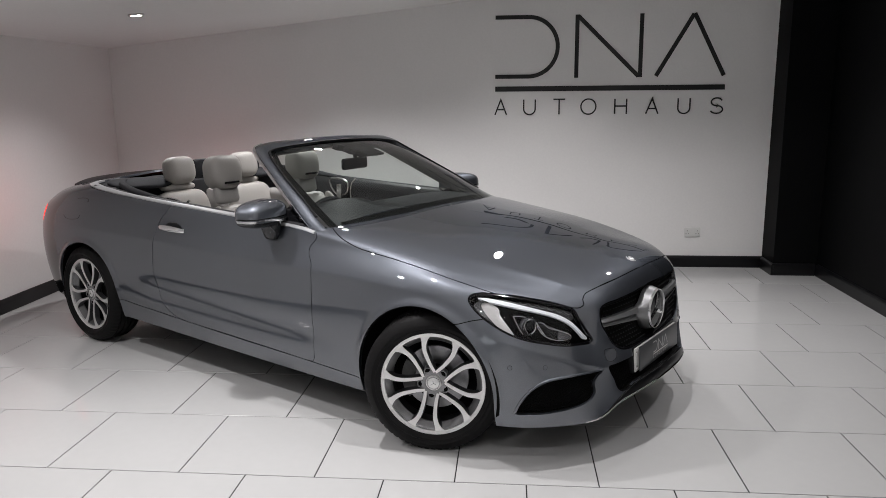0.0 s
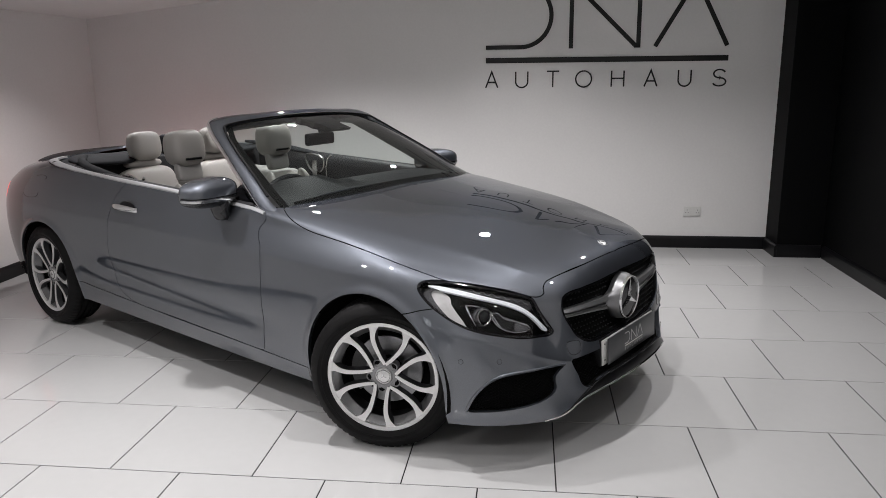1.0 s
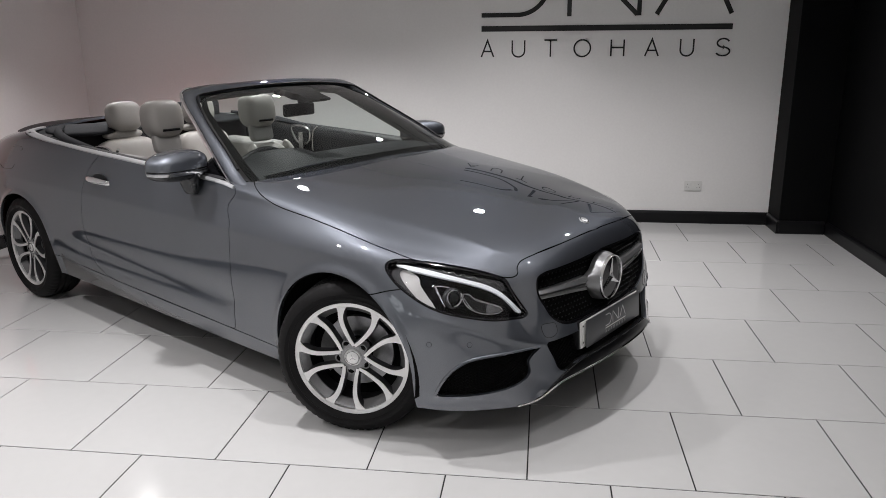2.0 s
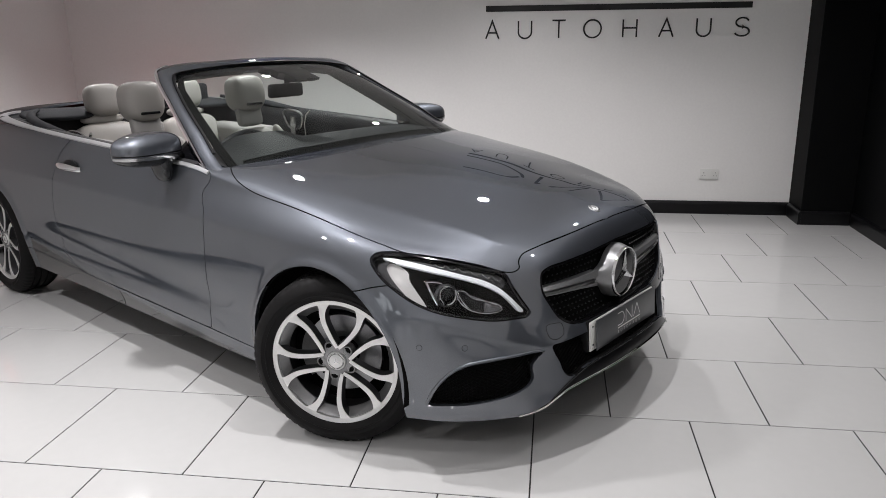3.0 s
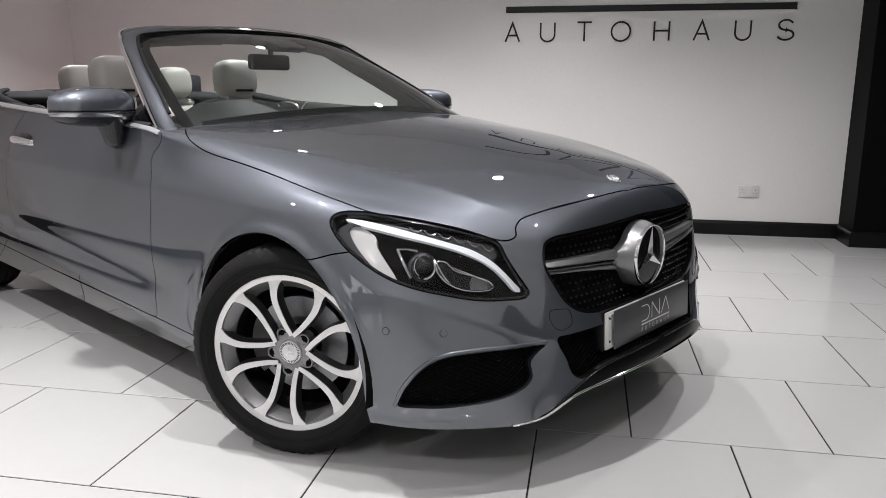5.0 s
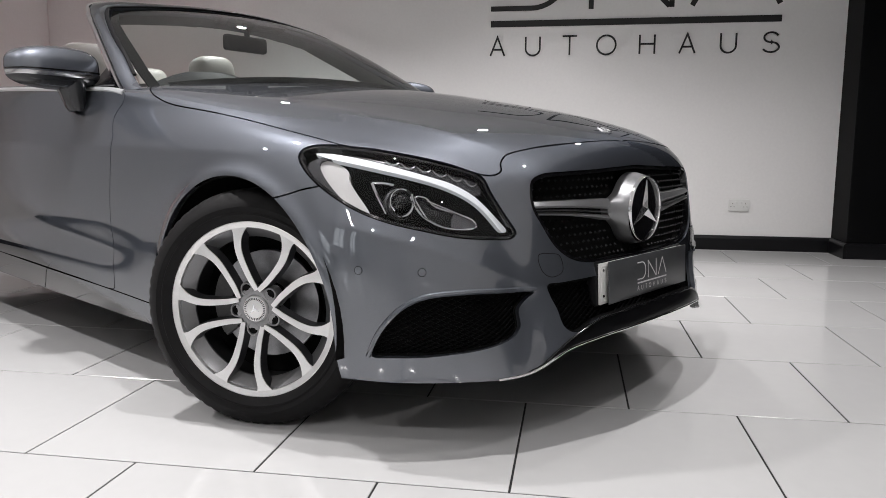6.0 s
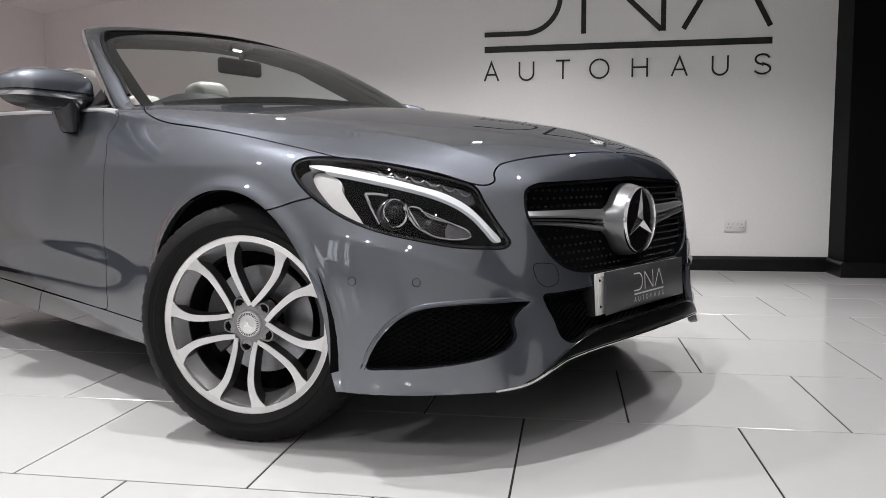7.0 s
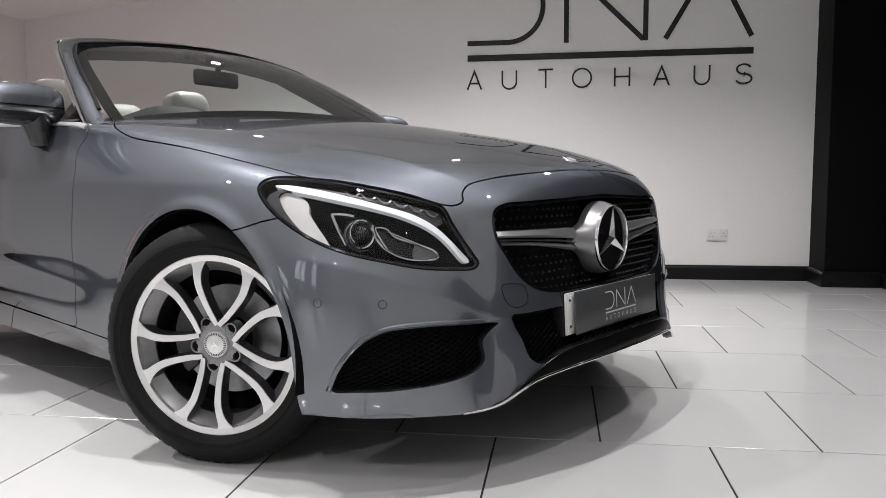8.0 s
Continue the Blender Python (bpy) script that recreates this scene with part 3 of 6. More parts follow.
def on_skin(points):
    """The (u, v) of the skin next to points given as (x, out, z)."""
    out = []
    for q in np.array(points, float):
        k = int(np.argmin(((FLAT_P - q) ** 2).sum(axis=1)))
        uv = FLAT_UV[k].copy()
        for _ in range(6):
            e = 1e-3
            p0 = skin(uv[None, 0], uv[None, 1])[0]
            ju = (skin(uv[None, 0] + e, uv[None, 1])[0] - p0) / e
            jv = (skin(uv[None, 0], uv[None, 1] + e)[0] - p0) / e
            step = np.linalg.lstsq(np.stack([ju, jv], axis=1), q - p0, rcond=None)[0]
            uv = np.clip(uv + np.clip(step, -0.3, 0.3), (0, 0), (NET.shape[1] - 1, NET.shape[0] - 1))
        out.append(uv)
    return np.array(out)


def inside(poly, pts):
    """Which points lie in a polygon."""
    hit = np.zeros(len(pts), bool)
    x, y = pts[:, 0], pts[:, 1]
    for (x0, y0), (x1, y1) in zip(poly, np.roll(poly, -1, axis=0)):
        cross = (y0 > y) != (y1 > y)
        if y0 != y1:
            hit ^= cross & (x < (x1 - x0) * (y - y0) / (y1 - y0) + x0)
    return hit


class Cut:
    """A closed outline on the skin. value > 0 inside it, in metres from the line."""

    def __init__(self, uv, n=260, straight=False):
        uv = np.array(uv, float)
        if straight:
            ends = np.roll(uv, -1, axis=0)
            self.uv = np.concatenate([a + (b - a) * np.linspace(0, 1, n // len(uv), endpoint=False)[:, None] for a, b in zip(uv, ends)])
        else:
            self.uv = smooth_line(uv, n, closed=True)
        clipped = np.clip(self.uv, (0, 0), (NET.shape[1] - 1, NET.shape[0] - 1))
        self.line = skin(clipped[:, 0], clipped[:, 1])

    def value(self, pos, uv):
        best = np.full(len(pos), 9.0)
        near = np.nonzero((pos > self.line.min(axis=0) - 0.2).all(axis=1) & (pos < self.line.max(axis=0) + 0.2).all(axis=1))[0]
        a, b = self.line, np.roll(self.line, -1, axis=0)
        # where the outline runs beyond the sheet's rim there is no edge
        free = ((self.uv[:, 0] < 0) | (self.uv[:, 1] < 0) | (self.uv[:, 0] > NET.shape[1] - 1) | (self.uv[:, 1] > NET.shape[0] - 1))
        p = pos[near]
        low = np.full(len(p), 9.0)
        for s, e, out in zip(a, b, free):
            if out:
                continue
            d = e - s
            t = np.clip(((p - s) @ d) / max(d @ d, 1e-12), 0, 1)
            low = np.minimum(low, np.linalg.norm(p - s - t[:, None] * d, axis=1))
        best[near] = low
        return np.where(inside(self.uv, uv), best, -best)


class Ring:
    """A round wheel opening, cut straight through the flank. value > 0 inside it."""

    def __init__(self, cx, cz, r):
        self.c = (cx, cz, r)

    def value(self, pos, uv):
        cx, cz, r = self.c
        d = r - np.hypot(pos[:, 0] - cx, np.maximum(pos[:, 2] - cz, (cz - pos[:, 2]) * 0.25))
        return np.where(pos[:, 1] > 0.55, d, -1.0)


class Inset:
    """An outline drawn in by some metres (or out, below 0)."""

    def __init__(self, cut, by):
        self.cut, self.by = cut, by

    def value(self, pos, uv):
        return self.cut.value(pos, uv) - self.by


def panel_arrays(keep, drop, gap=0.0022):
    """Cut the skin: keep what lies inside all of keep and outside all of drop. Returns points, normals, faces."""
    pos, nor, uv = FLAT_P, FLAT_N, FLAT_UV
    nv, nu = SKIN.shape[:2]
    index = np.arange(nv * nu).reshape(nv, nu)
    quads = np.stack([index[:-1, :-1], index[:-1, 1:], index[1:, 1:], index[1:, :-1]], axis=-1).reshape(-1, 4)
    faces = quads
    fields = [(c, 1) for c in keep] + [(c, -1) for c in drop]
    loose = None
    for c, sign in fields:
        f = sign * c.value(pos, uv) - gap
        ok = f > 0
        if loose is None:
            flags = ok[faces]
            whole, mixed = faces[flags.all(axis=1)], faces[flags.any(axis=1) & ~flags.all(axis=1)]
            loose = [tuple(q) for q in mixed]
        else:
            flags = ok[whole]
            mixed = whole[flags.any(axis=1) & ~flags.all(axis=1)]
            whole = whole[flags.all(axis=1)]
            loose = loose + [tuple(q) for q in mixed]
        made, add_p, add_n, add_uv, out = {}, [], [], [], []
        base = len(pos)
        for poly in loose:
            if all(ok[i] for i in poly):
                out.append(poly)
                continue
            if not any(ok[i] for i in poly):
                continue
            got = []
            for i, j in zip(poly, poly[1:] + poly[:1]):
                if ok[i]:
                    got.append(i)
                if ok[i] != ok[j]:
                    key = (min(i, j), max(i, j))
                    if key not in made:
                        a, b = key
                        t = f[a] / (f[a] - f[b])
                        made[key] = base + len(add_p)
                        add_p.append(pos[a] + t * (pos[b] - pos[a])), add_n.append(nor[a] + t * (nor[b] - nor[a])), add_uv.append(uv[a] + t * (uv[b] - uv[a]))
                    got.append(made[key])
            if len(got) > 2:
                out.append(tuple(got))
        loose = out
        if add_p:
            pos, nor, uv = np.vstack([pos, add_p]), np.vstack([nor, add_n]), np.vstack([uv, add_uv])
    return pos, nor, [tuple(q) for q in whole] + loose


def skin_part(name, keep, drop, mat, sides, parent=None, depth=0.016, lift=0.0, label="", gap=0.0022):
    """A sheet of the skin as one mesh, on one or both sides of the car, its rim turned inwards by depth."""
    pos, nor, faces = panel_arrays(keep, drop, gap)
    used = np.unique(np.concatenate([np.array(f) for f in faces]))
    remap = np.full(len(pos), -1)
    remap[used] = np.arange(len(used))
    pos, nor = pos[used], nor[used] / np.maximum(np.linalg.norm(nor[used], axis=1, keepdims=True), 1e-9)
    pos = pos + nor * lift
    faces = [tuple(remap[i] for i in f) for f in faces]
    edges = {}
    for f in faces:
        for i, j in zip(f, f[1:] + f[:1]):
            edges[(min(i, j), max(i, j))] = None if (min(i, j), max(i, j)) in edges else (i, j)
    rim = [e for e in edges.values() if e is not None and not (abs(pos[e[0], 1]) < 2e-4 and abs(pos[e[1], 1]) < 2e-4)]
    verts, norms, polys = [], [], []
    for s in sides:
        flip = np.array([1, s, 1])
        base = len(verts)
        verts += list(pos * flip)
        norms += list(nor * flip)
        # which way round the quads face
        f0 = faces[len(faces) // 2]
        way = np.dot(np.cross(pos[f0[1]] - pos[f0[0]], pos[f0[2]] - pos[f0[1]]), nor[f0[0]]) * s > 0
        for f in faces:
            polys.append(tuple(base + i for i in (f if way else f[::-1])))
        if depth:
            start, back = {}, {}
            for i, j in rim:
                mid = (pos[i] + pos[j]) / 2
                for k in (i, j):
                    if k not in start:
                        start[k] = len(verts)
                        verts.append(pos[k] * flip), norms.append(np.zeros(3))
                        back[k] = len(verts)
                        verts.append((pos[k] - nor[k] * depth) * flip), norms.append(np.zeros(3))
                q = (start[i], start[j], back[j], back[i])
                polys.append(q[::-1] if way else q)
    mesh = bpy.data.meshes.new(name)
    mesh.from_pydata([tuple(v) for v in verts], [], polys)
    mesh.polygons.foreach_set("use_smooth", [True] * len(mesh.polygons))
    mesh.update()
    own = [tuple(n) if abs(n).sum() > 0 else tuple(v.normal) for n, v in zip(norms, mesh.vertices)]
    mesh.normals_split_custom_set_from_vertices(own)
    mesh.materials.append(mat)
    ob = new(name, mesh)
    ob.parent = parent or CAR
    return tagged(ob, label)


def lifted(points, lift):
    """Points next to the skin, drawn onto it and raised by lift along its normal; also the normals."""
    uv = on_skin(points)
    e = 1e-3
    p = skin(uv[:, 0], uv[:, 1])
    n = np.cross(skin(uv[:, 0] + e, uv[:, 1]) - p, skin(uv[:, 0], uv[:, 1] + e) - p)
    n /= np.linalg.norm(n, axis=1, keepdims=True)
    n *= np.where((n * (p - np.array([-1.5, 0, 0.4]))).sum(axis=1, keepdims=True) > 0, 1, -1)
    return p + n * lift, n


END_U = NET.shape[1] - 1


# ---- outlines of the panels ----
HOOD = Cut(np.vstack([[(-0.5, 6.0)], on_skin([(0.604, 0.06, 0.773), (0.594, 0.25, 0.764), (0.579, 0.345, 0.757), (0.565, 0.42, 0.748), (0.552, 0.467, 0.739), (0.545, 0.492, 0.729), (0.547, 0.512, 0.711), (0.556, 0.522, 0.692), (0.548, 0.546, 0.683), (0.527, 0.574, 0.687), (0.469, 0.626, 0.712), (0.395, 0.685, 0.733), (0.328, 0.733, 0.746),
                                              (0.264, 0.773, 0.755), (0.17, 0.793, 0.774), (0.08, 0.803, 0.791), (-0.06, 0.806, 0.816), (-0.26, 0.807, 0.846), (-0.47, 0.811, 0.874), (-0.565, 0.804, 0.898), (-0.62, 0.790, 0.915), (-0.670, 0.766, 0.930), (-0.708, 0.740, 0.942), (-0.72, 0.70, 0.952)]),
                       [(10.05, 8.0), (10.05, 8.6), (-0.5, 8.6)]]), 420)
LAMP = Cut(on_skin([(0.529, 0.573, 0.683), (0.469, 0.628, 0.709), (0.395, 0.687, 0.730), (0.328, 0.735, 0.744), (0.264, 0.772, 0.753), (0.205, 0.806, 0.754), (0.177, 0.829, 0.744), (0.176, 0.843, 0.724), (0.202, 0.849, 0.696), (0.243, 0.848, 0.665), (0.286, 0.841, 0.639),
                    (0.332, 0.829, 0.614), (0.378, 0.809, 0.592), (0.427, 0.776, 0.573), (0.482, 0.721, 0.555), (0.532, 0.659, 0.539), (0.572, 0.584, 0.531), (0.596, 0.528, 0.531), (0.601, 0.517, 0.543), (0.592, 0.526, 0.565), (0.575, 0.544, 0.600), (0.555, 0.562, 0.643)]))
GRILLE = Cut(np.vstack([[(-0.6, 4.95)], on_skin([(0.652, 0.10, 0.697), (0.648, 0.20, 0.693), (0.632, 0.34, 0.688), (0.615, 0.425, 0.684), (0.606, 0.458, 0.670), (0.606, 0.468, 0.645), (0.610, 0.466, 0.605), (0.620, 0.445, 0.56), (0.636, 0.405, 0.50), (0.655, 0.34, 0.462), (0.675, 0.22, 0.447), (0.685, 0.08, 0.445)]), [(-0.6, 2.5)]]), 300)
INTAKE = Cut(np.vstack([[(-0.6, 2.12)], on_skin([(0.69, 0.12, 0.415), (0.688, 0.26, 0.413), (0.666, 0.40, 0.410), (0.655, 0.446, 0.408), (0.662, 0.440, 0.385), (0.668, 0.420, 0.345), (0.676, 0.414, 0.318), (0.684, 0.404, 0.298), (0.697, 0.375, 0.285), (0.714, 0.298, 0.310), (0.735, 0.2, 0.320), (0.742, 0.08, 0.324)]), [(-0.6, 1.30)]]), 240)
LIP = Cut(np.vstack([[(-0.6, 1.28)], on_skin([(0.742, 0.08, 0.320), (0.735, 0.2, 0.316), (0.714, 0.298, 0.304), (0.697, 0.379, 0.276), (0.681, 0.432, 0.247), (0.667, 0.484, 0.215), (0.652, 0.525, 0.201)]), [(3.42, -0.15), (3.3, -0.4), (2.4, -0.5), (1.2, -0.5), (0.2, -0.5), (-0.6, -0.5)]]), 240)
UNDER_LIP = Cut(np.vstack([[(-0.6, 0.50)], on_skin([(0.740, 0.08, 0.269), (0.734, 0.16, 0.267), (0.720, 0.308, 0.257), (0.694, 0.400, 0.242), (0.678, 0.451, 0.222), (0.665, 0.488, 0.207), (0.652, 0.525, 0.200)]), [(3.42, -0.15), (3.2, -0.45), (2.4, -0.6), (1.2, -0.6), (-0.6, -0.6)]]), 200)
# the inner tip is shaded paintwork, drawn as part of the dark opening
FOG = Cut(on_skin([(0.401, 0.815, 0.258), (0.412, 0.814, 0.289), (0.434, 0.805, 0.329), (0.467, 0.783, 0.370), (0.504, 0.746, 0.394), (0.565, 0.658, 0.402), (0.607, 0.564, 0.400), (0.638, 0.486, 0.399), (0.627, 0.510, 0.380), (0.622, 0.532, 0.355), (0.627, 0.529, 0.316), (0.624, 0.544, 0.296), (0.614, 0.576, 0.283), (0.593, 0.631, 0.272), (0.555, 0.689, 0.265), (0.503, 0.748, 0.260), (0.451, 0.788, 0.258)]), 240)
ARCH_F, ARCH_R = Ring(*FRONT_ARCH), Ring(*REAR_ARCH)


# the bumper ends in a seam from the lamp to the arch
BUMPER = Cut(np.vstack([on_skin([(0.02, 0.88, 0.60), (0.147, 0.895, 0.627), (0.21, 0.875, 0.648), (0.267, 0.856, 0.664), (0.33, 0.80, 0.69), (0.42, 0.70, 0.73), (0.47, 0.60, 0.745), (0.53, 0.50, 0.748), (0.57, 0.42, 0.756), (0.594, 0.25, 0.764), (0.604, 0.06, 0.773)]),
                        [(-0.6, 6.0), (-0.6, -0.6), (8.0, -0.6)], on_skin([(0.0, 0.86, 0.30)])]), 420)
DOOR = Cut(on_skin([(-0.765, 0.807, 0.925), (-0.752, 0.820, 0.886), (-0.778, 0.832, 0.854), (-0.776, 0.846, 0.820), (-0.746, 0.862, 0.775), (-0.733, 0.881, 0.706), (-0.720, 0.897, 0.54), (-0.716, 0.893, 0.40), (-0.720, 0.888, 0.30), (-0.735, 0.890, 0.284), (-1.0, 0.893, 0.292), (-1.4, 0.893, 0.306), (-1.80, 0.89, 0.320), (-1.90, 0.895, 0.345), (-1.975, 0.90, 0.40), (-2.03, 0.897, 0.50),
                    (-2.055, 0.89, 0.62), (-2.04, 0.873, 0.78), (-2.00, 0.85, 0.88), (-1.93, 0.825, 0.955), (-1.88, 0.80, 0.985), (-1.6, 0.79, 0.97), (-1.2, 0.785, 0.96), (-0.85, 0.79, 0.94)]), 420)
SILL = Cut(np.vstack([on_skin([(-0.30, 0.885, 0.262), (-0.45, 0.888, 0.266), (-0.735, 0.890, 0.280), (-1.4, 0.893, 0.302), (-1.80, 0.89, 0.318), (-2.2, 0.888, 0.335), (-2.5, 0.885, 0.345)]), [(13.6, -0.6), (7.9, -0.6)]]), 320)
COCKPIT = Cut(np.vstack([on_skin([(-0.70, 0.72, 0.95), (-0.80, 0.775, 0.935), (-0.95, 0.795, 0.94), (-1.4, 0.800, 0.955), (-2.0, 0.81, 0.975), (-2.5, 0.82, 0.995), (-2.75, 0.81, 1.01), (-2.937, 0.74, 1.04), (-3.025, 0.62, 1.045)]), [(16.2, 8.6), (10.0, 8.6), (9.9, 7.4)]]), 320)
BOOT = Cut(np.vstack([on_skin([(-3.051, 0.60, 1.045), (-3.289, 0.60, 1.03), (-3.509, 0.52, 1.0), (-3.667, 0.50, 0.90), (-3.738, 0.46, 0.78), (-3.755, 0.40, 0.62)]), [(19.5, 3.0), (19.5, 8.6), (16.2, 8.6)]]), 300)
TAIL = Cut(on_skin([(-3.438, 0.80, 0.86), (-3.562, 0.70, 0.87), (-3.650, 0.55, 0.86), (-3.720, 0.44, 0.83), (-3.738, 0.44, 0.74), (-3.685, 0.60, 0.70), (-3.579, 0.74, 0.71), (-3.456, 0.83, 0.77)]))

FRONT_END = Cut([(10.05, -1), (10.05, 9), (20, 9), (20, -1)], 80, straight=True)
REAR_HALF = Cut([(11.7, -1), (11.7, 9), (20, 9), (20, -1)], 80, straight=True)
for s in (-1, 1):
    skin_part("front_wing", [], [BUMPER, HOOD, LAMP, DOOR, SILL, ARCH_F, COCKPIT, FRONT_END], PAINT, [s])
    skin_part("door", [DOOR], [COCKPIT], PAINT, [s], label="grey door skin", gap=0.0014)
    skin_part("rear_quarter_panel", [REAR_HALF], [DOOR, SILL, ARCH_R, BOOT, TAIL, COCKPIT], PAINT, [s])
    skin_part("sill_panel", [SILL], [ARCH_F, ARCH_R], PAINT, [s], depth=0.03)
    skin_part("tail_light", [TAIL], [], RED_LENS, [s], label="red tail light lens, lit")
skin_part("bonnet", [HOOD], [COCKPIT], PAINT, [-1, 1], label="grey engine bonnet with soft raised lines")
skin_part("front_bumper", [BUMPER], [HOOD, LAMP, GRILLE, INTAKE, LIP, FOG, ARCH_F], PAINT, [-1, 1], depth=0.022)
skin_part("boot_lid", [BOOT], [TAIL, COCKPIT], PAINT, [-1, 1])
skin_part("front_splitter", [LIP], [UNDER_LIP], SPLITTER_BLACK, [-1, 1], depth=0.03, lift=0.002, label="gloss black front splitter")
skin_part("inner_shell", [], [ARCH_F, ARCH_R, COCKPIT, LAMP, GRILLE, INTAKE, FOG, TAIL, UNDER_LIP], UNDER, [-1, 1], depth=0.0, lift=-0.014, gap=-0.004, label="dark inner shell behind the panel gaps")


# ---- wheels ----
TYRE_R, TYRE_W, RIM_R = 0.322, 0.222, 0.239


def wheel(m):
    """A wheel in its own axes: z points out of the car, the middle of the tyre at 0."""
    top = new("wheel")
    top.parent = CAR
    top.matrix_basis = m
    tagged(top, "alloy wheel with five split spokes")
    w = TYRE_W / 2
    prof = [(RIM_R - 0.006, w - 0.018), (RIM_R + 0.004, w - 0.006), (RIM_R + 0.014, w - 0.001), (RIM_R + 0.017, w + 0.0025), (RIM_R + 0.021, w + 0.003), (RIM_R + 0.023, w + 0.0012), (RIM_R + 0.035, w + 0.003), (RIM_R + 0.037, w + 0.0042), (RIM_R + 0.0395, w + 0.0035), (RIM_R + 0.052, w - 0.003), (TYRE_R - 0.016, w - 0.014), (TYRE_R - 0.006, w - 0.024), (TYRE_R - 0.001, w - 0.042)]
    for g in (0.055, 0.02, -0.02, -0.055):
        prof += [(TYRE_R, g + 0.006), (TYRE_R - 0.007, g + 0.0045), (TYRE_R - 0.007, g - 0.0045), (TYRE_R, g - 0.006)]
    prof += [(TYRE_R - 0.001, -w + 0.042), (TYRE_R - 0.016, -w + 0.014), (RIM_R + 0.045, -w - 0.003), (RIM_R - 0.006, -w + 0.018)]
    bm = lathe(bmesh.new(), prof, 256)
    for v in bm.verts:  # short cross cuts in the shoulders of the tread
        r = math.hypot(v.co.x, v.co.y)
        if r > TYRE_R - 0.008 and abs(v.co.z) > 0.062 and round(math.atan2(v.co.y, v.co.x) / math.tau * 256) % 4 == 0:
            v.co.x, v.co.y = v.co.x * (r - 0.0035) / r, v.co.y * (r - 0.0035) / r
    part("tyre", bm, RUBBER, top, "black rubber tyre")
    f = w - 0.020  # height of the spokes' outer face near the rim
    part("rim_lip", lathe(bmesh.new(), [(RIM_R - 0.0185, f - 0.008), (RIM_R - 0.018, f + 0.003), (RIM_R - 0.004, f + 0.008), (RIM_R + 0.001, f + 0.006), (RIM_R + 0.001, f - 0.012)], 128), ALLOY, top, "bright machined rim edge")
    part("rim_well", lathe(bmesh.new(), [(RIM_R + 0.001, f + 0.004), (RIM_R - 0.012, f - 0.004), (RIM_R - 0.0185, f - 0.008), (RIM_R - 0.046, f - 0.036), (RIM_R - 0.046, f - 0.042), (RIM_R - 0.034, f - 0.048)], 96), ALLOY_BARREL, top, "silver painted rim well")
    # the deep part of the barrel, darkened in place of the shade there
    part("barrel", lathe(bmesh.new(), [(RIM_R - 0.035, f - 0.046), (RIM_R - 0.034, -w + 0.03), (RIM_R - 0.010, -w + 0.012)], 96), BARREL_SHADE, top, "inner barrel, coloured dark for the shade behind the spokes")

    def spoke_lines(k):
        """Centre lines of the two arms of spoke k, from the hub to the rim, as (radius, degrees, half-width)."""
        base = 72 * k
        return [[(0.052, base + s * 3.0, 0.0058), (0.064, base + s * 10.0, 0.0068), (0.080, base + s * 16.2, 0.0074), (0.100, base + s * 19.8, 0.0078), (0.122, base + s * 22.0, 0.0083), (0.145, base + s * 23.1, 0.0090), (0.166, base + s * 23.0, 0.0096), (0.186, base + s * 21.8, 0.0106), (0.203, base + s * 20.3, 0.0130), (0.215, base + s * 19.4, 0.0180), (0.225, base + s * 19.0, 0.027), (0.235, base + s * 18.8, 0.036)] for s in (-1, 1)]

    for k in range(5):
        bm, under = bmesh.new(), bmesh.new()
        for line in spoke_lines(k):
            pts = smooth_line([(r * math.cos(radians(a)), r * math.sin(radians(a)), hw) for r, a, hw in line], 22)
            for target, shrink, top_d, bot_d in ((bm, 0.0, 0.0, 0.0035), (under, -0.0012, 0.0036, 0.034)):
                rows = []
                for i, (x, y, hw) in enumerate(pts):
                    a, b = pts[max(i - 1, 0)][:2], pts[min(i + 1, len(pts) - 1)][:2]
                    d = Vector((b[0] - a[0], b[1] - a[1])).normalized()
                    n = Vector((-d.y, d.x))
                    r = math.hypot(x, y)
                    z = f + 0.003 - 0.020 * max(0, 1 - r / 0.20) ** 1.3
                    h0 = hw if target is bm else min(hw, 0.0125) + shrink
                    h1 = h0 if target is bm else h0 + 0.005
                    rows.append([(x + n.x * h0, y + n.y * h0, z - top_d), (x - n.x * h0, y - n.y * h0, z - top_d), (x - n.x * h1, y - n.y * h1, z - bot_d), (x + n.x * h1, y + n.y * h1, z - bot_d)])
                vs = grid(target, rows, close_v=True)
                target.faces.new(vs[0]), target.faces.new(vs[-1][::-1])
        for b in (bm, under):
            bmesh.ops.recalc_face_normals(b, faces=b.faces)
        spoke = part("spoke", bm, ALLOY, top, "bright machined split spoke")
        part("spoke_side", under, ALLOY_GREY, spoke, "dark grey painted spoke sides")
    hz = f - 0.016
    bm = bmesh.new()
    lathe(bm, [(0.036, hz - 0.03), (0.036, hz - 0.002), (0.040, hz), (0.058, hz - 0.001), (0.062, hz - 0.004), (0.066, hz - 0.030)], 60)
    part("hub", bm, HUB_SILVER, top, "silver painted hub")
    for k in range(5):
        m4 = pose(0.0575 * math.cos(radians(36 + 72 * k)), 0.0575 * math.sin(radians(36 + 72 * k)), hz)
        part("bolt_boss", lathe(bmesh.new(), [(0.0136, -0.010), (0.0136, -0.001), (0.0145, 0.0006), (0.0178, 0.0002), (0.0195, -0.003), (0.0215, -0.032)], 28, m4), HUB_SILVER, top)
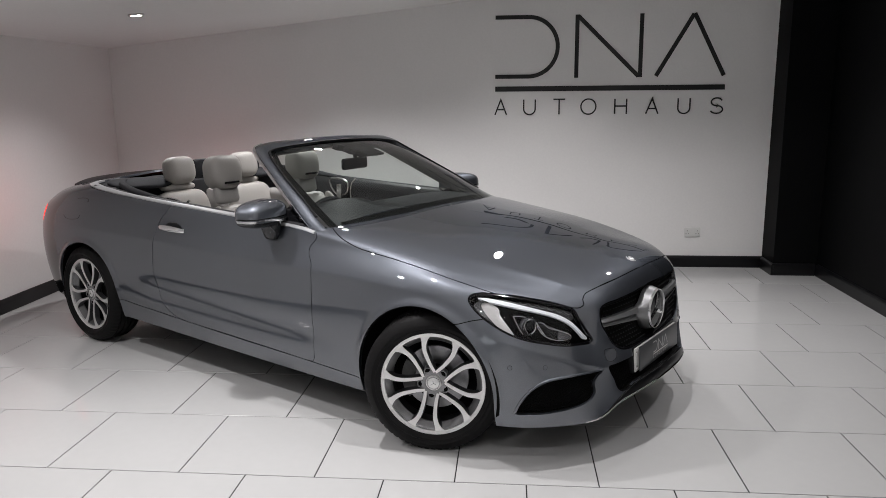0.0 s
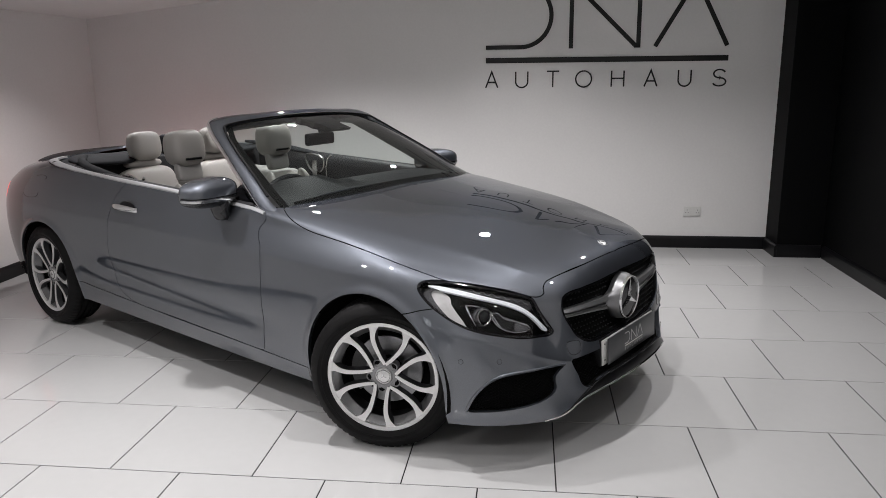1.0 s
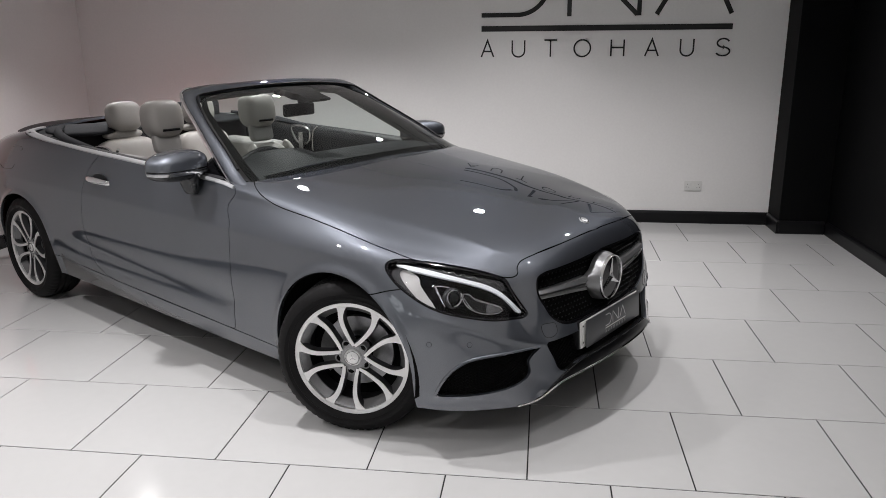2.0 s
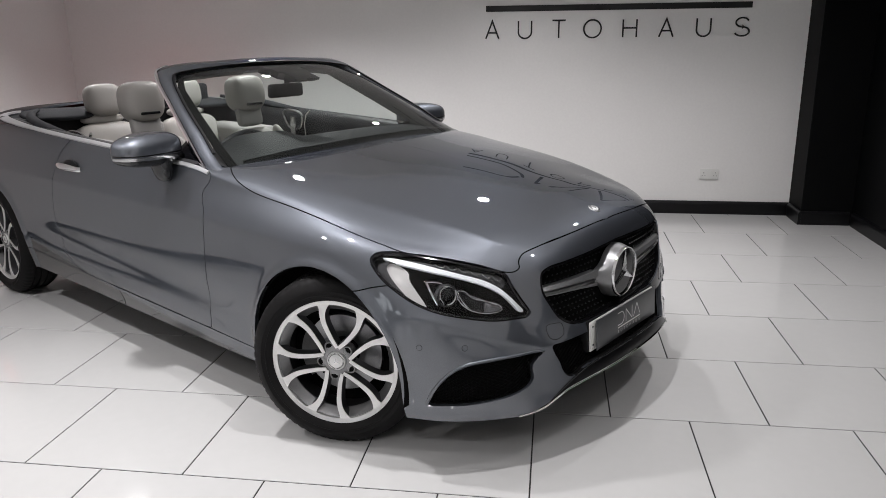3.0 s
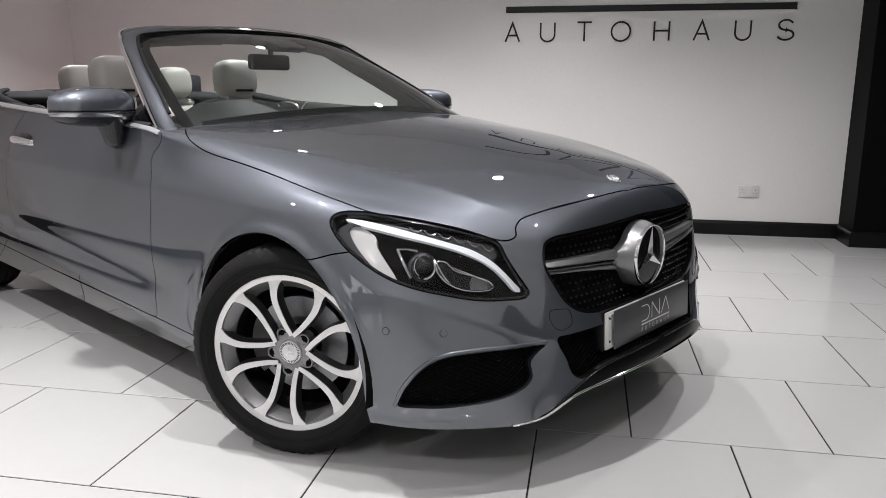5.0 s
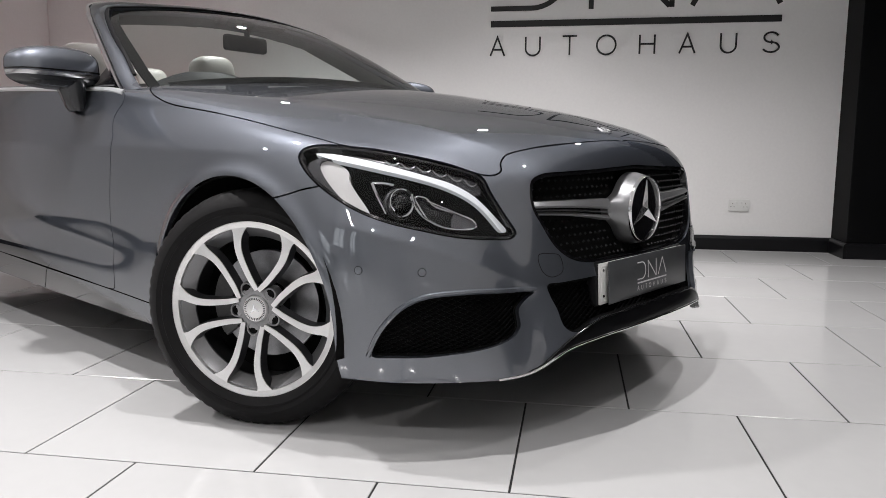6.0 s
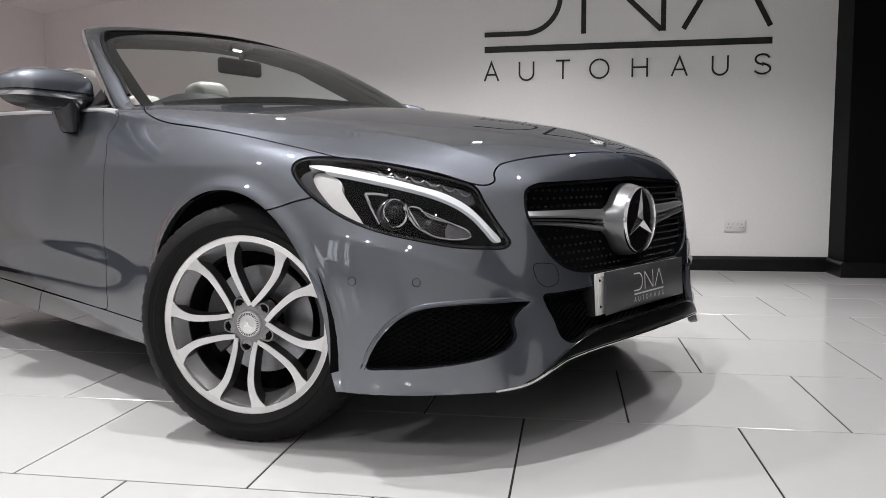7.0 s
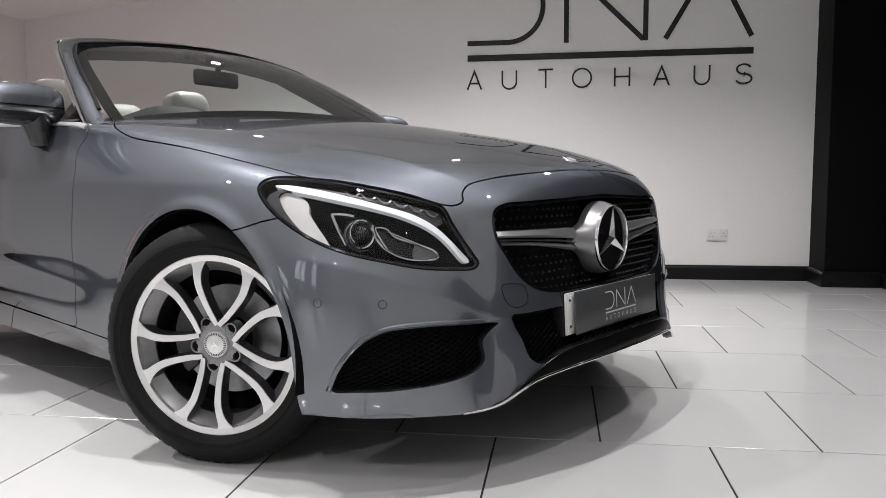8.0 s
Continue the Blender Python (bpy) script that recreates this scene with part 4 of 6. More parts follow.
    for k in range(5):
        m2 = pose(0.0575 * math.cos(radians(36 + 72 * k)), 0.0575 * math.sin(radians(36 + 72 * k)), hz)
        bm = bmesh.new()
        lathe(bm, [(0.0001, 0.0012), (0.0050, 0.0012), (0.0100, 0.0008), (0.0125, 0.0006), (0.0137, -0.002)], 18, m2)
        bmesh.ops.translate(bm, vec=(0, 0, -0.002), verts=bm.verts)
        part("wheel_bolt", bm, UNDER, top, "dark recessed wheel bolt")
        m3 = pose(0.071 * math.cos(radians(72 * k)), 0.071 * math.sin(radians(72 * k)), hz + 0.003)
        part("rivet", lathe(bmesh.new(), [(0.0001, 0.001), (0.0025, 0.001), (0.0035, -0.004)], 12, m3), MATT_BLACK, top)
    bm = bmesh.new()
    lathe(bm, [(0.0001, hz + 0.008), (0.020, hz + 0.0078), (0.0215, hz + 0.0068), (0.023, hz + 0.0068), (0.033, hz + 0.005), (0.0355, hz + 0.001), (0.036, hz - 0.01)], 48)
    cap = part("hub_cap", bm, ALLOY, top, "round silver hub cap with a raised star")
    bm = bmesh.new()
    for k in range(3):
        prism(bm, [(-0.0022, 0.0), (0.0, 0.0165), (0.0022, 0.0)], hz + 0.0079, hz + 0.0092, Matrix.Rotation(radians(120 * k), 4, "Z"))
    part("cap_star", bm, CHROME, cap, smooth=False)
    bm = bmesh.new()
    for i in range(36):
        box(bm, (0.0250, -0.0010, hz + 0.0050), (0.0308, 0.0010, hz + 0.0072), m=Matrix.Rotation(math.tau * i / 36, 4, "Z"))
    part("cap_wreath", bm, ALLOY_GREY, cap, smooth=False)
    bm = bmesh.new()
    lathe(bm, [(0.06, -0.012), (0.085, -0.010), (0.085, -0.004), (0.148, -0.004), (0.148, -0.028), (0.06, -0.028)], 72)
    part("brake_disc", bm, DISC, top, "steel brake disc")
    bm = bmesh.new()
    prism(bm, arc(0, 0, 0.158, 0.158, 140, 210, 16) + arc(0, 0, 0.098, 0.098, 210, 140, 16), -0.055, 0.012, bevel=0.004)
    part("brake_caliper", bm, CALIPER, top)
    # a dark disc closes the wheel, in place of the shade behind the brake
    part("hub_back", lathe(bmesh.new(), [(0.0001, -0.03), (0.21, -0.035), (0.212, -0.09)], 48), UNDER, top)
    return top


OUT_R = Matrix(((1, 0, 0, 0), (0, 0, -1, 0), (0, 1, 0, 0), (0, 0, 0, 1)))  # wheel z to the car's right
OUT_L = Matrix(((-1, 0, 0, 0), (0, 0, 1, 0), (0, 1, 0, 0), (0, 0, 0, 1)))
TRACK = 0.785
STEER = 27
first_wheel = wheel(pose(-0.039, -TRACK - 0.003, TYRE_R - 0.003, 0, 0, STEER) @ OUT_R @ Matrix.Rotation(radians(8), 4, "Z"))
for place, turn, spin in (((0.039, TRACK, TYRE_R - 0.003, 0, 0, STEER), OUT_L, 10), ((-2.84, -TRACK, TYRE_R - 0.003), OUT_R, 15), ((-2.84, TRACK, TYRE_R - 0.003), OUT_L, 50)):
    copy_thing(first_wheel, pose(*place) @ turn @ Matrix.Rotation(radians(spin), 4, "Z"))


def wheel_liner(cx, s):
    """The dark tub behind a wheel opening."""
    bm = bmesh.new()
    r = 0.385
    rows = []
    for i in range(33):
        a = radians(-10 + 200 * i / 32)
        rows.append([(cx + r * math.cos(a), s * y, 0.312 + r * math.sin(a)) for y in (0.872, 0.70, 0.45)])
    grid(bm, rows)
    rows = [[(cx + q * math.cos(radians(-10 + 200 * i / 32)), s * 0.45, 0.312 + q * math.sin(radians(-10 + 200 * i / 32))) for q in (0.385, 0.2, 0.01)] for i in range(33)]
    grid(bm, rows)
    part("wheel_liner", bm, UNDER, CAR, "black wheel arch liner")


for cx in (FRONT_ARCH[0], REAR_ARCH[0]):
    for s in (-1, 1):
        wheel_liner(cx, s)
bm = bmesh.new()
box(bm, (-3.3, -0.62, 0.17), (0.40, 0.62, 0.24), 0.03)
part("underbody", bm, UNDER, CAR, "dark underside")


# ---- the car's face ----
def mirrored(points, s):
    return [(x, s * y, z) for x, y, z in points]


def skin_tube(name, points, r, mat, s, parent, lift=0.0, flat=1.0, n=60, closed=False, label=""):
    """A thin rod along the skin, on side s."""
    pts, nor = lifted(smooth_line(points, n, closed), lift)
    bm = bmesh.new()
    tube(bm, mirrored(pts, s), ring_section(r, 8, flat), closed, up=(0.3, 0, 1))
    return part(name, bm, mat, parent, label)


DRL_CUT = Cut(on_skin([(0.205, 0.822, 0.741), (0.239, 0.803, 0.742), (0.307, 0.771, 0.731), (0.380, 0.729, 0.712), (0.445, 0.681, 0.690), (0.496, 0.637, 0.669), (0.534, 0.601, 0.640), (0.562, 0.571, 0.604), (0.579, 0.548, 0.573), (0.591, 0.532, 0.548), (0.585, 0.543, 0.546),
                       (0.571, 0.563, 0.573), (0.552, 0.588, 0.606), (0.525, 0.618, 0.635), (0.481, 0.661, 0.664), (0.421, 0.711, 0.687), (0.363, 0.753, 0.703), (0.301, 0.788, 0.718), (0.245, 0.812, 0.730)]))
WHITE_CUT = Cut(on_skin([(0.243, 0.812, 0.727), (0.228, 0.828, 0.717), (0.245, 0.836, 0.692), (0.278, 0.836, 0.660), (0.317, 0.831, 0.628), (0.352, 0.822, 0.602), (0.388, 0.803, 0.590), (0.372, 0.803, 0.612), (0.340, 0.808, 0.648), (0.312, 0.808, 0.680), (0.300, 0.800, 0.704)]))
BEZEL_CUT = Cut(on_skin([(0.250, 0.806, 0.742), (0.290, 0.780, 0.744), (0.360, 0.736, 0.728), (0.420, 0.692, 0.710), (0.470, 0.645, 0.696), (0.505, 0.605, 0.682), (0.528, 0.578, 0.668), (0.538, 0.575, 0.640), (0.513, 0.619, 0.640), (0.465, 0.665, 0.672), (0.414, 0.706, 0.695), (0.358, 0.745, 0.712), (0.283, 0.785, 0.730)]))
CORNER_CUT = Cut(on_skin([(0.246, 0.810, 0.738), (0.216, 0.836, 0.731), (0.203, 0.850, 0.716), (0.216, 0.855, 0.694), (0.262, 0.850, 0.664), (0.318, 0.836, 0.626), (0.345, 0.822, 0.608), (0.300, 0.832, 0.652), (0.262, 0.834, 0.690), (0.262, 0.822, 0.715)]))
SECOND = [(0.448, 0.713, 0.641), (0.46, 0.712, 0.619), (0.481, 0.701, 0.586), (0.503, 0.677, 0.566), (0.535, 0.622, 0.556), (0.546, 0.594, 0.561), (0.541, 0.599, 0.575), (0.516, 0.641, 0.597), (0.483, 0.683, 0.618), (0.466, 0.694, 0.638)]
SECOND_CUT = Cut(on_skin(SECOND))
PLATE_CUT = Cut(on_skin([(0.516, 0.635, 0.600), (0.512, 0.650, 0.575), (0.520, 0.645, 0.550), (0.560, 0.580, 0.550), (0.555, 0.585, 0.590)]))


def headlight(s):
    lens = skin_part("headlight", [LAMP], [], LENS, [s], depth=0, lift=-0.001, label="clear headlight with a white light strip over dark reflectors")
    lens.visible_shadow = False
    skin_part("lamp_border", [LAMP], [Inset(LAMP, 0.0085)], GLOSS_BLACK, [s], lens, depth=0.02, lift=-0.0035, label="black lamp seal", gap=0.0012)
    skin_part("lamp_housing", [Inset(LAMP, -0.004)], [], UNDER, [s], lens, depth=-0.05, lift=-0.055, label="dark lamp housing", gap=0)
    skin_part("light_strip", [DRL_CUT], [], DRL, [s], lens, depth=0.018, lift=-0.013, label="white daytime light strip, lit", gap=0)
    skin_part("upper_bezel", [BEZEL_CUT], [DRL_CUT], LAMP_SMOKE, [s], lens, depth=0.01, lift=-0.017, label="smoky grey bezel over the light strip", gap=0)
    skin_part("outer_bezel", [CORNER_CUT], [WHITE_CUT, DRL_CUT], LAMP_SMOKE, [s], lens, depth=0.01, lift=-0.015, label="smoky grey outer bezel", gap=0)
    skin_part("side_reflector", [WHITE_CUT], [DRL_CUT], LAMP_WHITE, [s], lens, depth=0.02, lift=-0.022, label="silver-white side reflector", gap=0)
    skin_tube("lamp_bracket", [(0.361, 0.776, 0.674), (0.382, 0.778, 0.644), (0.412, 0.776, 0.602)], 0.0046, CHROME, s, lens, -0.024, n=20, label="bright angular lamp bracket")
    skin_tube("lamp_bracket", [(0.361, 0.776, 0.674), (0.382, 0.759, 0.674), (0.404, 0.742, 0.669)], 0.0040, CHROME, s, lens, -0.024, n=20, label="bright angular lamp bracket")
    skin_tube("lamp_bracket", [(0.425, 0.76, 0.607), (0.412, 0.762, 0.624), (0.408, 0.753, 0.645), (0.417, 0.736, 0.659), (0.43, 0.724, 0.655)], 0.0022, CHROME, s, lens, -0.020, n=24, label="bright inner rim")
    skin_part("inner_reflector", [SECOND_CUT], [], GLOSS_BLACK, [s], lens, depth=0.01, lift=-0.040, label="dark inner reflector", gap=0)
    skin_part("reflector_plate", [SECOND_CUT, PLATE_CUT], [], LAMP_GREY, [s], lens, depth=0.006, lift=-0.034, label="grey reflector plate", gap=0)
    skin_tube("reflector_rim", SECOND, 0.0026, CHROME, s, lens, -0.028, closed=True, n=70)
    skin_tube("reflector_rim", [(0.440, 0.715, 0.645), (0.447, 0.716, 0.622), (0.466, 0.707, 0.590), (0.490, 0.684, 0.568)], 0.0034, CHROME, s, lens, -0.022, n=24)
    skin_tube("reflector_rim", [(0.470, 0.694, 0.630), (0.500, 0.655, 0.606), (0.533, 0.610, 0.580)], 0.0018, CHROME, s, lens, -0.024, n=24)
    p, n = lifted([(0.428, 0.742, 0.630)], -0.044)
    ahead = Vector((n[0][0] + 0.5, s * n[0][1] * 0.9, n[0][2] * 0.3)).normalized()
    m = Matrix.Translation((p[0][0], s * p[0][1], p[0][2])) @ ahead.to_track_quat("Z", "Y").to_matrix().to_4x4()
    part("projector_ring", lathe(bmesh.new(), [(0.027, -0.01), (0.027, 0.006), (0.031, 0.008), (0.033, 0.004), (0.033, -0.012)], 40, m), CHROME, lens)
    part("projector_shroud", lathe(bmesh.new(), [(0.0335, -0.004), (0.038, 0.004), (0.0395, 0.002), (0.040, -0.014)], 40, m), LAMP_GREY, lens)
    part("projector_lens", lathe(bmesh.new(), [(0.0001, 0.020), (0.008, 0.0193), (0.016, 0.0165), (0.022, 0.012), (0.027, 0.004)], 40, m), GLOSS_BLACK, lens, "dark round projector lens")
    # the row of small clear steps over the strip
    for i in range(6):
        t = i / 5
        a = np.array([0.375, 0.718, 0.722]) * (1 - t) + np.array([0.520, 0.592, 0.672]) * t
        pts = [a + np.array([0.026 * q, -0.022 * q, -0.008 * q - 0.014 * (1 - (2 * abs(q)) ** 2)]) for q in np.linspace(-0.5, 0.5, 9)]
        skin_tube("clear_step", pts, 0.0020, CLEAR_STEP, s, lens, -0.0125, n=10)
    return lens


LAMP_WHITE = textured(material("lamp_white", (0.66, 0.645, 0.635), 0.22, 0.1), 30, 0.06)
LAMP_GREY = textured(material("lamp_grey", (0.20, 0.20, 0.21), 0.2, 0.6), 30, 0.15)
LAMP_SMOKE = textured(material("smoky_bezel", (0.085, 0.085, 0.09), 0.25, 0.5), 30, 0.12)
CLEAR_STEP = textured(material("frosted_step", (0.27, 0.27, 0.28), 0.15, 0.6), 30, 0.1)
for s in (-1, 1):
    headlight(s)


def front_x(y, z):
    """How far ahead the nose reaches at a height."""
    near = FLAT_P[:, 0] > 0.4
    p = FLAT_P[near]
    d = (p[:, 1] - abs(y)) ** 2 + (p[:, 2] - z) ** 2
    k = np.argsort(d)[:4]
    w = 1 / (d[k] + 1e-6)
    return float((p[k, 0] * w).sum() / w.sum())


def grille():
    body = skin_part("grille", [Inset(GRILLE, -0.006)], [], UNDER, [-1, 1], depth=-0.045, lift=-0.048, label="black radiator grille with bright studs and a silver bar", gap=0)
    skin_part("grille_frame", [Inset(GRILLE, -0.001)], [Inset(GRILLE, 0.008)], GLOSS_BLACK, [-1, 1], body, depth=0.02, lift=-0.004, gap=0)
    studs = bmesh.new()
    rows = 11
    for r in range(rows):
        z = 0.462 + 0.0205 * r
        step = 0.0235
        lo = -19 if r % 2 else -18.5
        k = lo
        while k <= 19:
            y = k * step
            k += 1
            reach = np.interp(z, [0.45, 0.48, 0.52, 0.58, 0.62, 0.66, 0.69], [0.30, 0.365, 0.41, 0.445, 0.455, 0.455, 0.42])
            if abs(y) > reach or (y / 0.172) ** 2 + ((z - 0.576) / 0.112) ** 2 < 1 or abs(z - 0.598 + 0.06 * max(0, 0.4 - abs(y))) < 0.026:
                continue
            x = front_x(y, z) - 0.022
            slope = math.atan2(front_x(abs(y) + 0.02, z) - front_x(abs(y), z), 0.02) * (1 if y > 0 else -1)
            m = Matrix.Translation((x, y, z)) @ Matrix.Rotation(slope * -1, 4, "Z")
            a = [studs.verts.new(m @ Vector(q)) for q in ((0.0, -0.0050, 0), (0.0, 0, 0.0045), (0.0, 0.0050, 0), (0.0, 0, -0.0045), (0.006, 0, 0))]
            for i in range(4):
                studs.faces.new((a[i], a[(i + 1) % 4], a[4]))
    bmesh.ops.recalc_face_normals(studs, faces=studs.faces)
    tagged(part("grille_studs", studs, STUD, body, "small bright studs in rows", smooth=False), kind="stuff")
    for s in (-1, 1):
        # the bar: a broad satin blade over a bright strip, widening to the badge
        for name, mat, top0, bot0, top1, bot1, out in (("grille_blade", GRILLE_SATIN, 0.616, 0.600, 0.612, 0.583, 0.006), ("blade_strip", CHROME, 0.5965, 0.592, 0.578, 0.571, 0.007), ("lower_blade", GRILLE_SATIN, 0.589, 0.582, 0.566, 0.552, 0.005)):
            rows = []
            for i in range(24):
                t = i / 23
                y = 0.460 - 0.302 * t
                k = t**1.6
                top, bot = top0 + (top1 - top0) * k, bot0 + (bot1 - bot0) * k
                x = front_x(y, 0.6) - 0.013 + 0.004 * t + out
                ridge = (top * 0.35 + bot * 0.65)
                rows.append([(x - 0.03, s * y, top), (x - 0.004, s * y, top), (x + 0.004, s * y, ridge), (x - 0.003, s * y, bot), (x - 0.03, s * y, bot)])
            bm = bmesh.new()
            vs = grid(bm, rows, close_v=True)
            bm.faces.new(vs[0]), bm.faces.new(vs[-1])
            bmesh.ops.recalc_face_normals(bm, faces=bm.faces)
            part(name, bm, mat, body, "satin silver grille bar" if mat is GRILLE_SATIN else "bright chrome strip", smooth=False)
    # the collar that swells out of the bar round the badge
    cx, cz = 0.690, 0.576
    rows = []
    for i in range(120):
        a = math.tau * i / 120
        c, sn = math.cos(a), math.sin(a)
        horn = math.exp(-((sn / max(abs(c), 0.05) / 0.30) ** 2))
        far = 0.1045 + 0.046 * horn
        row = []
        for t in (1.0, 0.97, 0.85, 0.68, 0.5, 0.34, 0.2, 0.1, 0.04, 0.0):
            r = 0.0955 + (far - 0.0955) * t
            back = -0.005 - 0.034 * t**0.9 - 0.004 * horn * t - (0.02 if t == 1.0 else 0)
            row.append((cx + back, r * c, cz + r * sn + 0.006 * horn * t))
        rows.append(row)
    bm = bmesh.new()
    grid(bm, rows, close_u=True)
    bmesh.ops.recalc_face_normals(bm, faces=bm.faces)
    part("badge_collar", bm, GRILLE_SATIN, body, "satin silver collar round the badge")
    face = Matrix(((0, 0, 1, cx), (1, 0, 0, 0), (0, 1, 0, cz), (0, 0, 0, 1)))
    part("badge_disc", lathe(bmesh.new(), [(0.0001, -0.003), (0.05, -0.0035), (0.090, -0.005)], 64, face), GLOSS_BLACK, body, "black round badge face")
    part("badge_ring", lathe(bmesh.new(), [(0.0885, -0.006), (0.0885, -0.001), (0.0905, 0.003), (0.0935, 0.0035), (0.0955, 0.000), (0.0962, -0.010)], 72, face), CHROME, body, "chrome badge ring")
    bm = bmesh.new()
    for k in range(3):
        turn = face @ Matrix.Rotation(radians(90 + 120 * k), 4, "Z")
        tip, left, right, mid, low = Vector((0.0895, 0, 0.000)), Vector((0.0088, 0.0152, -0.0035)), Vector((0.0088, -0.0152, -0.0035)), Vector((0, 0, 0.007)), Vector((0.03, 0, 0.0055))
        a, b, c, d, e = (bm.verts.new(turn @ q) for q in (tip, left, right, mid, low))
        bm.faces.new((a, e, c)), bm.faces.new((a, b, e)), bm.faces.new((b, d, e)), bm.faces.new((c, e, d))
    bmesh.ops.recalc_face_normals(bm, faces=bm.faces)
    part("badge_star", bm, STAR, body, "three-armed chrome star", smooth=False)


GRILLE_SATIN = textured(material("satin_grille_silver", (0.27, 0.272, 0.278), 0.42, 0.8), 25, 0.05)
STUD = textured(material("stud_chrome", (0.024, 0.024, 0.025), 0.42, 1.0), 30, 0.1)
STAR = textured(material("polished_star", (0.72, 0.72, 0.73), 0.22, 1.0), 20, 0.04)
grille()


def bonnet_badge():
    p, n = lifted([(0.552, 0.0, 0.808)], 0.001)
    m = Matrix.Translation(p[0]) @ Vector((n[0][0], 0, n[0][2])).to_track_quat("Z", "Y").to_matrix().to_4x4()
    badge = part("bonnet_badge", lathe(bmesh.new(), [(0.0001, 0.004), (0.014, 0.0036), (0.0225, 0.0022), (0.024, -0.001)], 40, m), SATIN, CAR, "small round silver badge on the bonnet")
    bm = bmesh.new()
    for k in range(3):
        prism(bm, [(-0.0022, 0.0), (0.0, 0.0135), (0.0022, 0.0)], 0.0035, 0.0052, m @ Matrix.Rotation(radians(120 * k - 90), 4, "Z"))
    part("badge_mark", bm, CHROME, badge, smooth=False)
    bm = bmesh.new()
    for i in range(24):
        box(bm, (0.0165, -0.0009, 0.0020), (0.0215, 0.0009, 0.0040), m=m @ Matrix.Rotation(math.tau * i / 24, 4, "Z"))
    part("badge_wreath", bm, ALLOY_GREY, badge, smooth=False)


bonnet_badge()


def number_plate():
    lean = Matrix.Translation((0.690, 0.0, 0.3900)) @ Matrix.Rotation(radians(-3), 4, "Y")
    holder = part("number_plate", box(bmesh.new(), (-0.05, -0.268, -0.060), (-0.002, 0.268, 0.060), 0.006, lean), MATT_BLACK, CAR, "white number plate on a black holder, mostly covered")
    part("plate", box(bmesh.new(), (-0.002, -0.260, -0.0555), (0.004, 0.260, 0.0555), 0.0018, lean), PLATE_WHITE, holder, "white plate with raised edge")
    bm = bmesh.new()
    tube(bm, [lean @ Vector((0.0045, y, z)) for y, z in ((-0.252, -0.047), (-0.252, 0.047), (0.252, 0.047), (0.252, -0.047))], ring_section(0.0012, 6), True, up=(1, 0, 0))
    part("plate_edge", bm, PLATE_WHITE, holder, smooth=False)
    for z in (-0.034, 0.036):
        part("screw", lathe(bmesh.new(), [(0.0001, 0.006), (0.003, 0.0058), (0.0042, 0.004)], 14, lean @ Matrix.Translation((0, -0.240, z)) @ Matrix(((0, 0, 1, 0), (1, 0, 0, 0), (0, 1, 0, 0), (0, 0, 0, 1)))), GLOSS_BLACK, holder, "dark plate screw")
    cover = part("plate_cover", box(bmesh.new(), (0.012, -0.232, -0.058), (0.016, 0.262, 0.058), 0.002, lean), COVER_GREY, holder, "dark grey panel with a silver mark laid over the plate")
    sign = wall_sign("plate_mark", MARK_SILVER, lean @ Matrix(((0, -1, 0, 0.0163), (1, 0, 0, -0.068), (0, 0, 1, -0.172), (0, 0, 0, 1))), 0.0915, "thin silver printed mark", 0.006, holder)
    return holder


number_plate()


def mesh_insert(name, cut, s, depth, pitch, label):
    """A dark recess closed by a net of crossing wires."""
    back = skin_part(name, [Inset(cut, -0.004)], [], UNDER, [s], depth=-depth, lift=-depth - 0.004, label=label, gap=0)
    lo, hi = cut.uv.min(axis=0), cut.uv.max(axis=0)
    poly = cut.uv
    # even steps on the skin: the outline's own spread in metres
    mid = skin(np.array([(lo[0] + hi[0]) / 2]), np.array([(lo[1] + hi[1]) / 2]))
    du = np.linalg.norm(skin(np.array([hi[0] - 0.3]), np.array([(lo[1] + hi[1]) / 2])) - skin(np.array([lo[0] + 0.3]), np.array([(lo[1] + hi[1]) / 2]))) / max(hi[0] - lo[0] - 0.6, 0.1)
    dv = np.linalg.norm(skin(np.array([(lo[0] + hi[0]) / 2]), hi[1:2]) - skin(np.array([(lo[0] + hi[0]) / 2]), lo[1:2])) / (hi[1] - lo[1])
    bm = bmesh.new()
    v = np.linspace(lo[1], hi[1], 70)
    for way in (-1, 1):
        reach = 2.0 * way * dv * v
        first, last = lo[0] * du - reach.max(), hi[0] * du - reach.min()
        for k in range(int((last - first) / pitch) + 1):
            u = (first + k * pitch + reach) / du
            uv = np.stack([u, v], axis=1)
            keep = inside(poly, uv) & (u > 0) & (u < END_U)
            if keep.sum() < 4:
                continue
            uv = uv[keep]
            p = skin(uv[:, 0], uv[:, 1])
            e = 1e-3
            n = np.cross(skin(uv[:, 0] + e, uv[:, 1]) - p, skin(uv[:, 0], uv[:, 1] + e) - p)
            n /= np.linalg.norm(n, axis=1, keepdims=True)
            n *= np.where(n[:, :1] > 0, 1, -1)
            p = p - n * (depth * 0.55 + 0.0015 * way)
            tube(bm, mirrored(p, s), ring_section(0.0019, 6), up=(1, 0, 0.2))
    tagged(part("intake_net", bm, NET_BLACK, back, "black plastic net", smooth=False), kind="stuff")


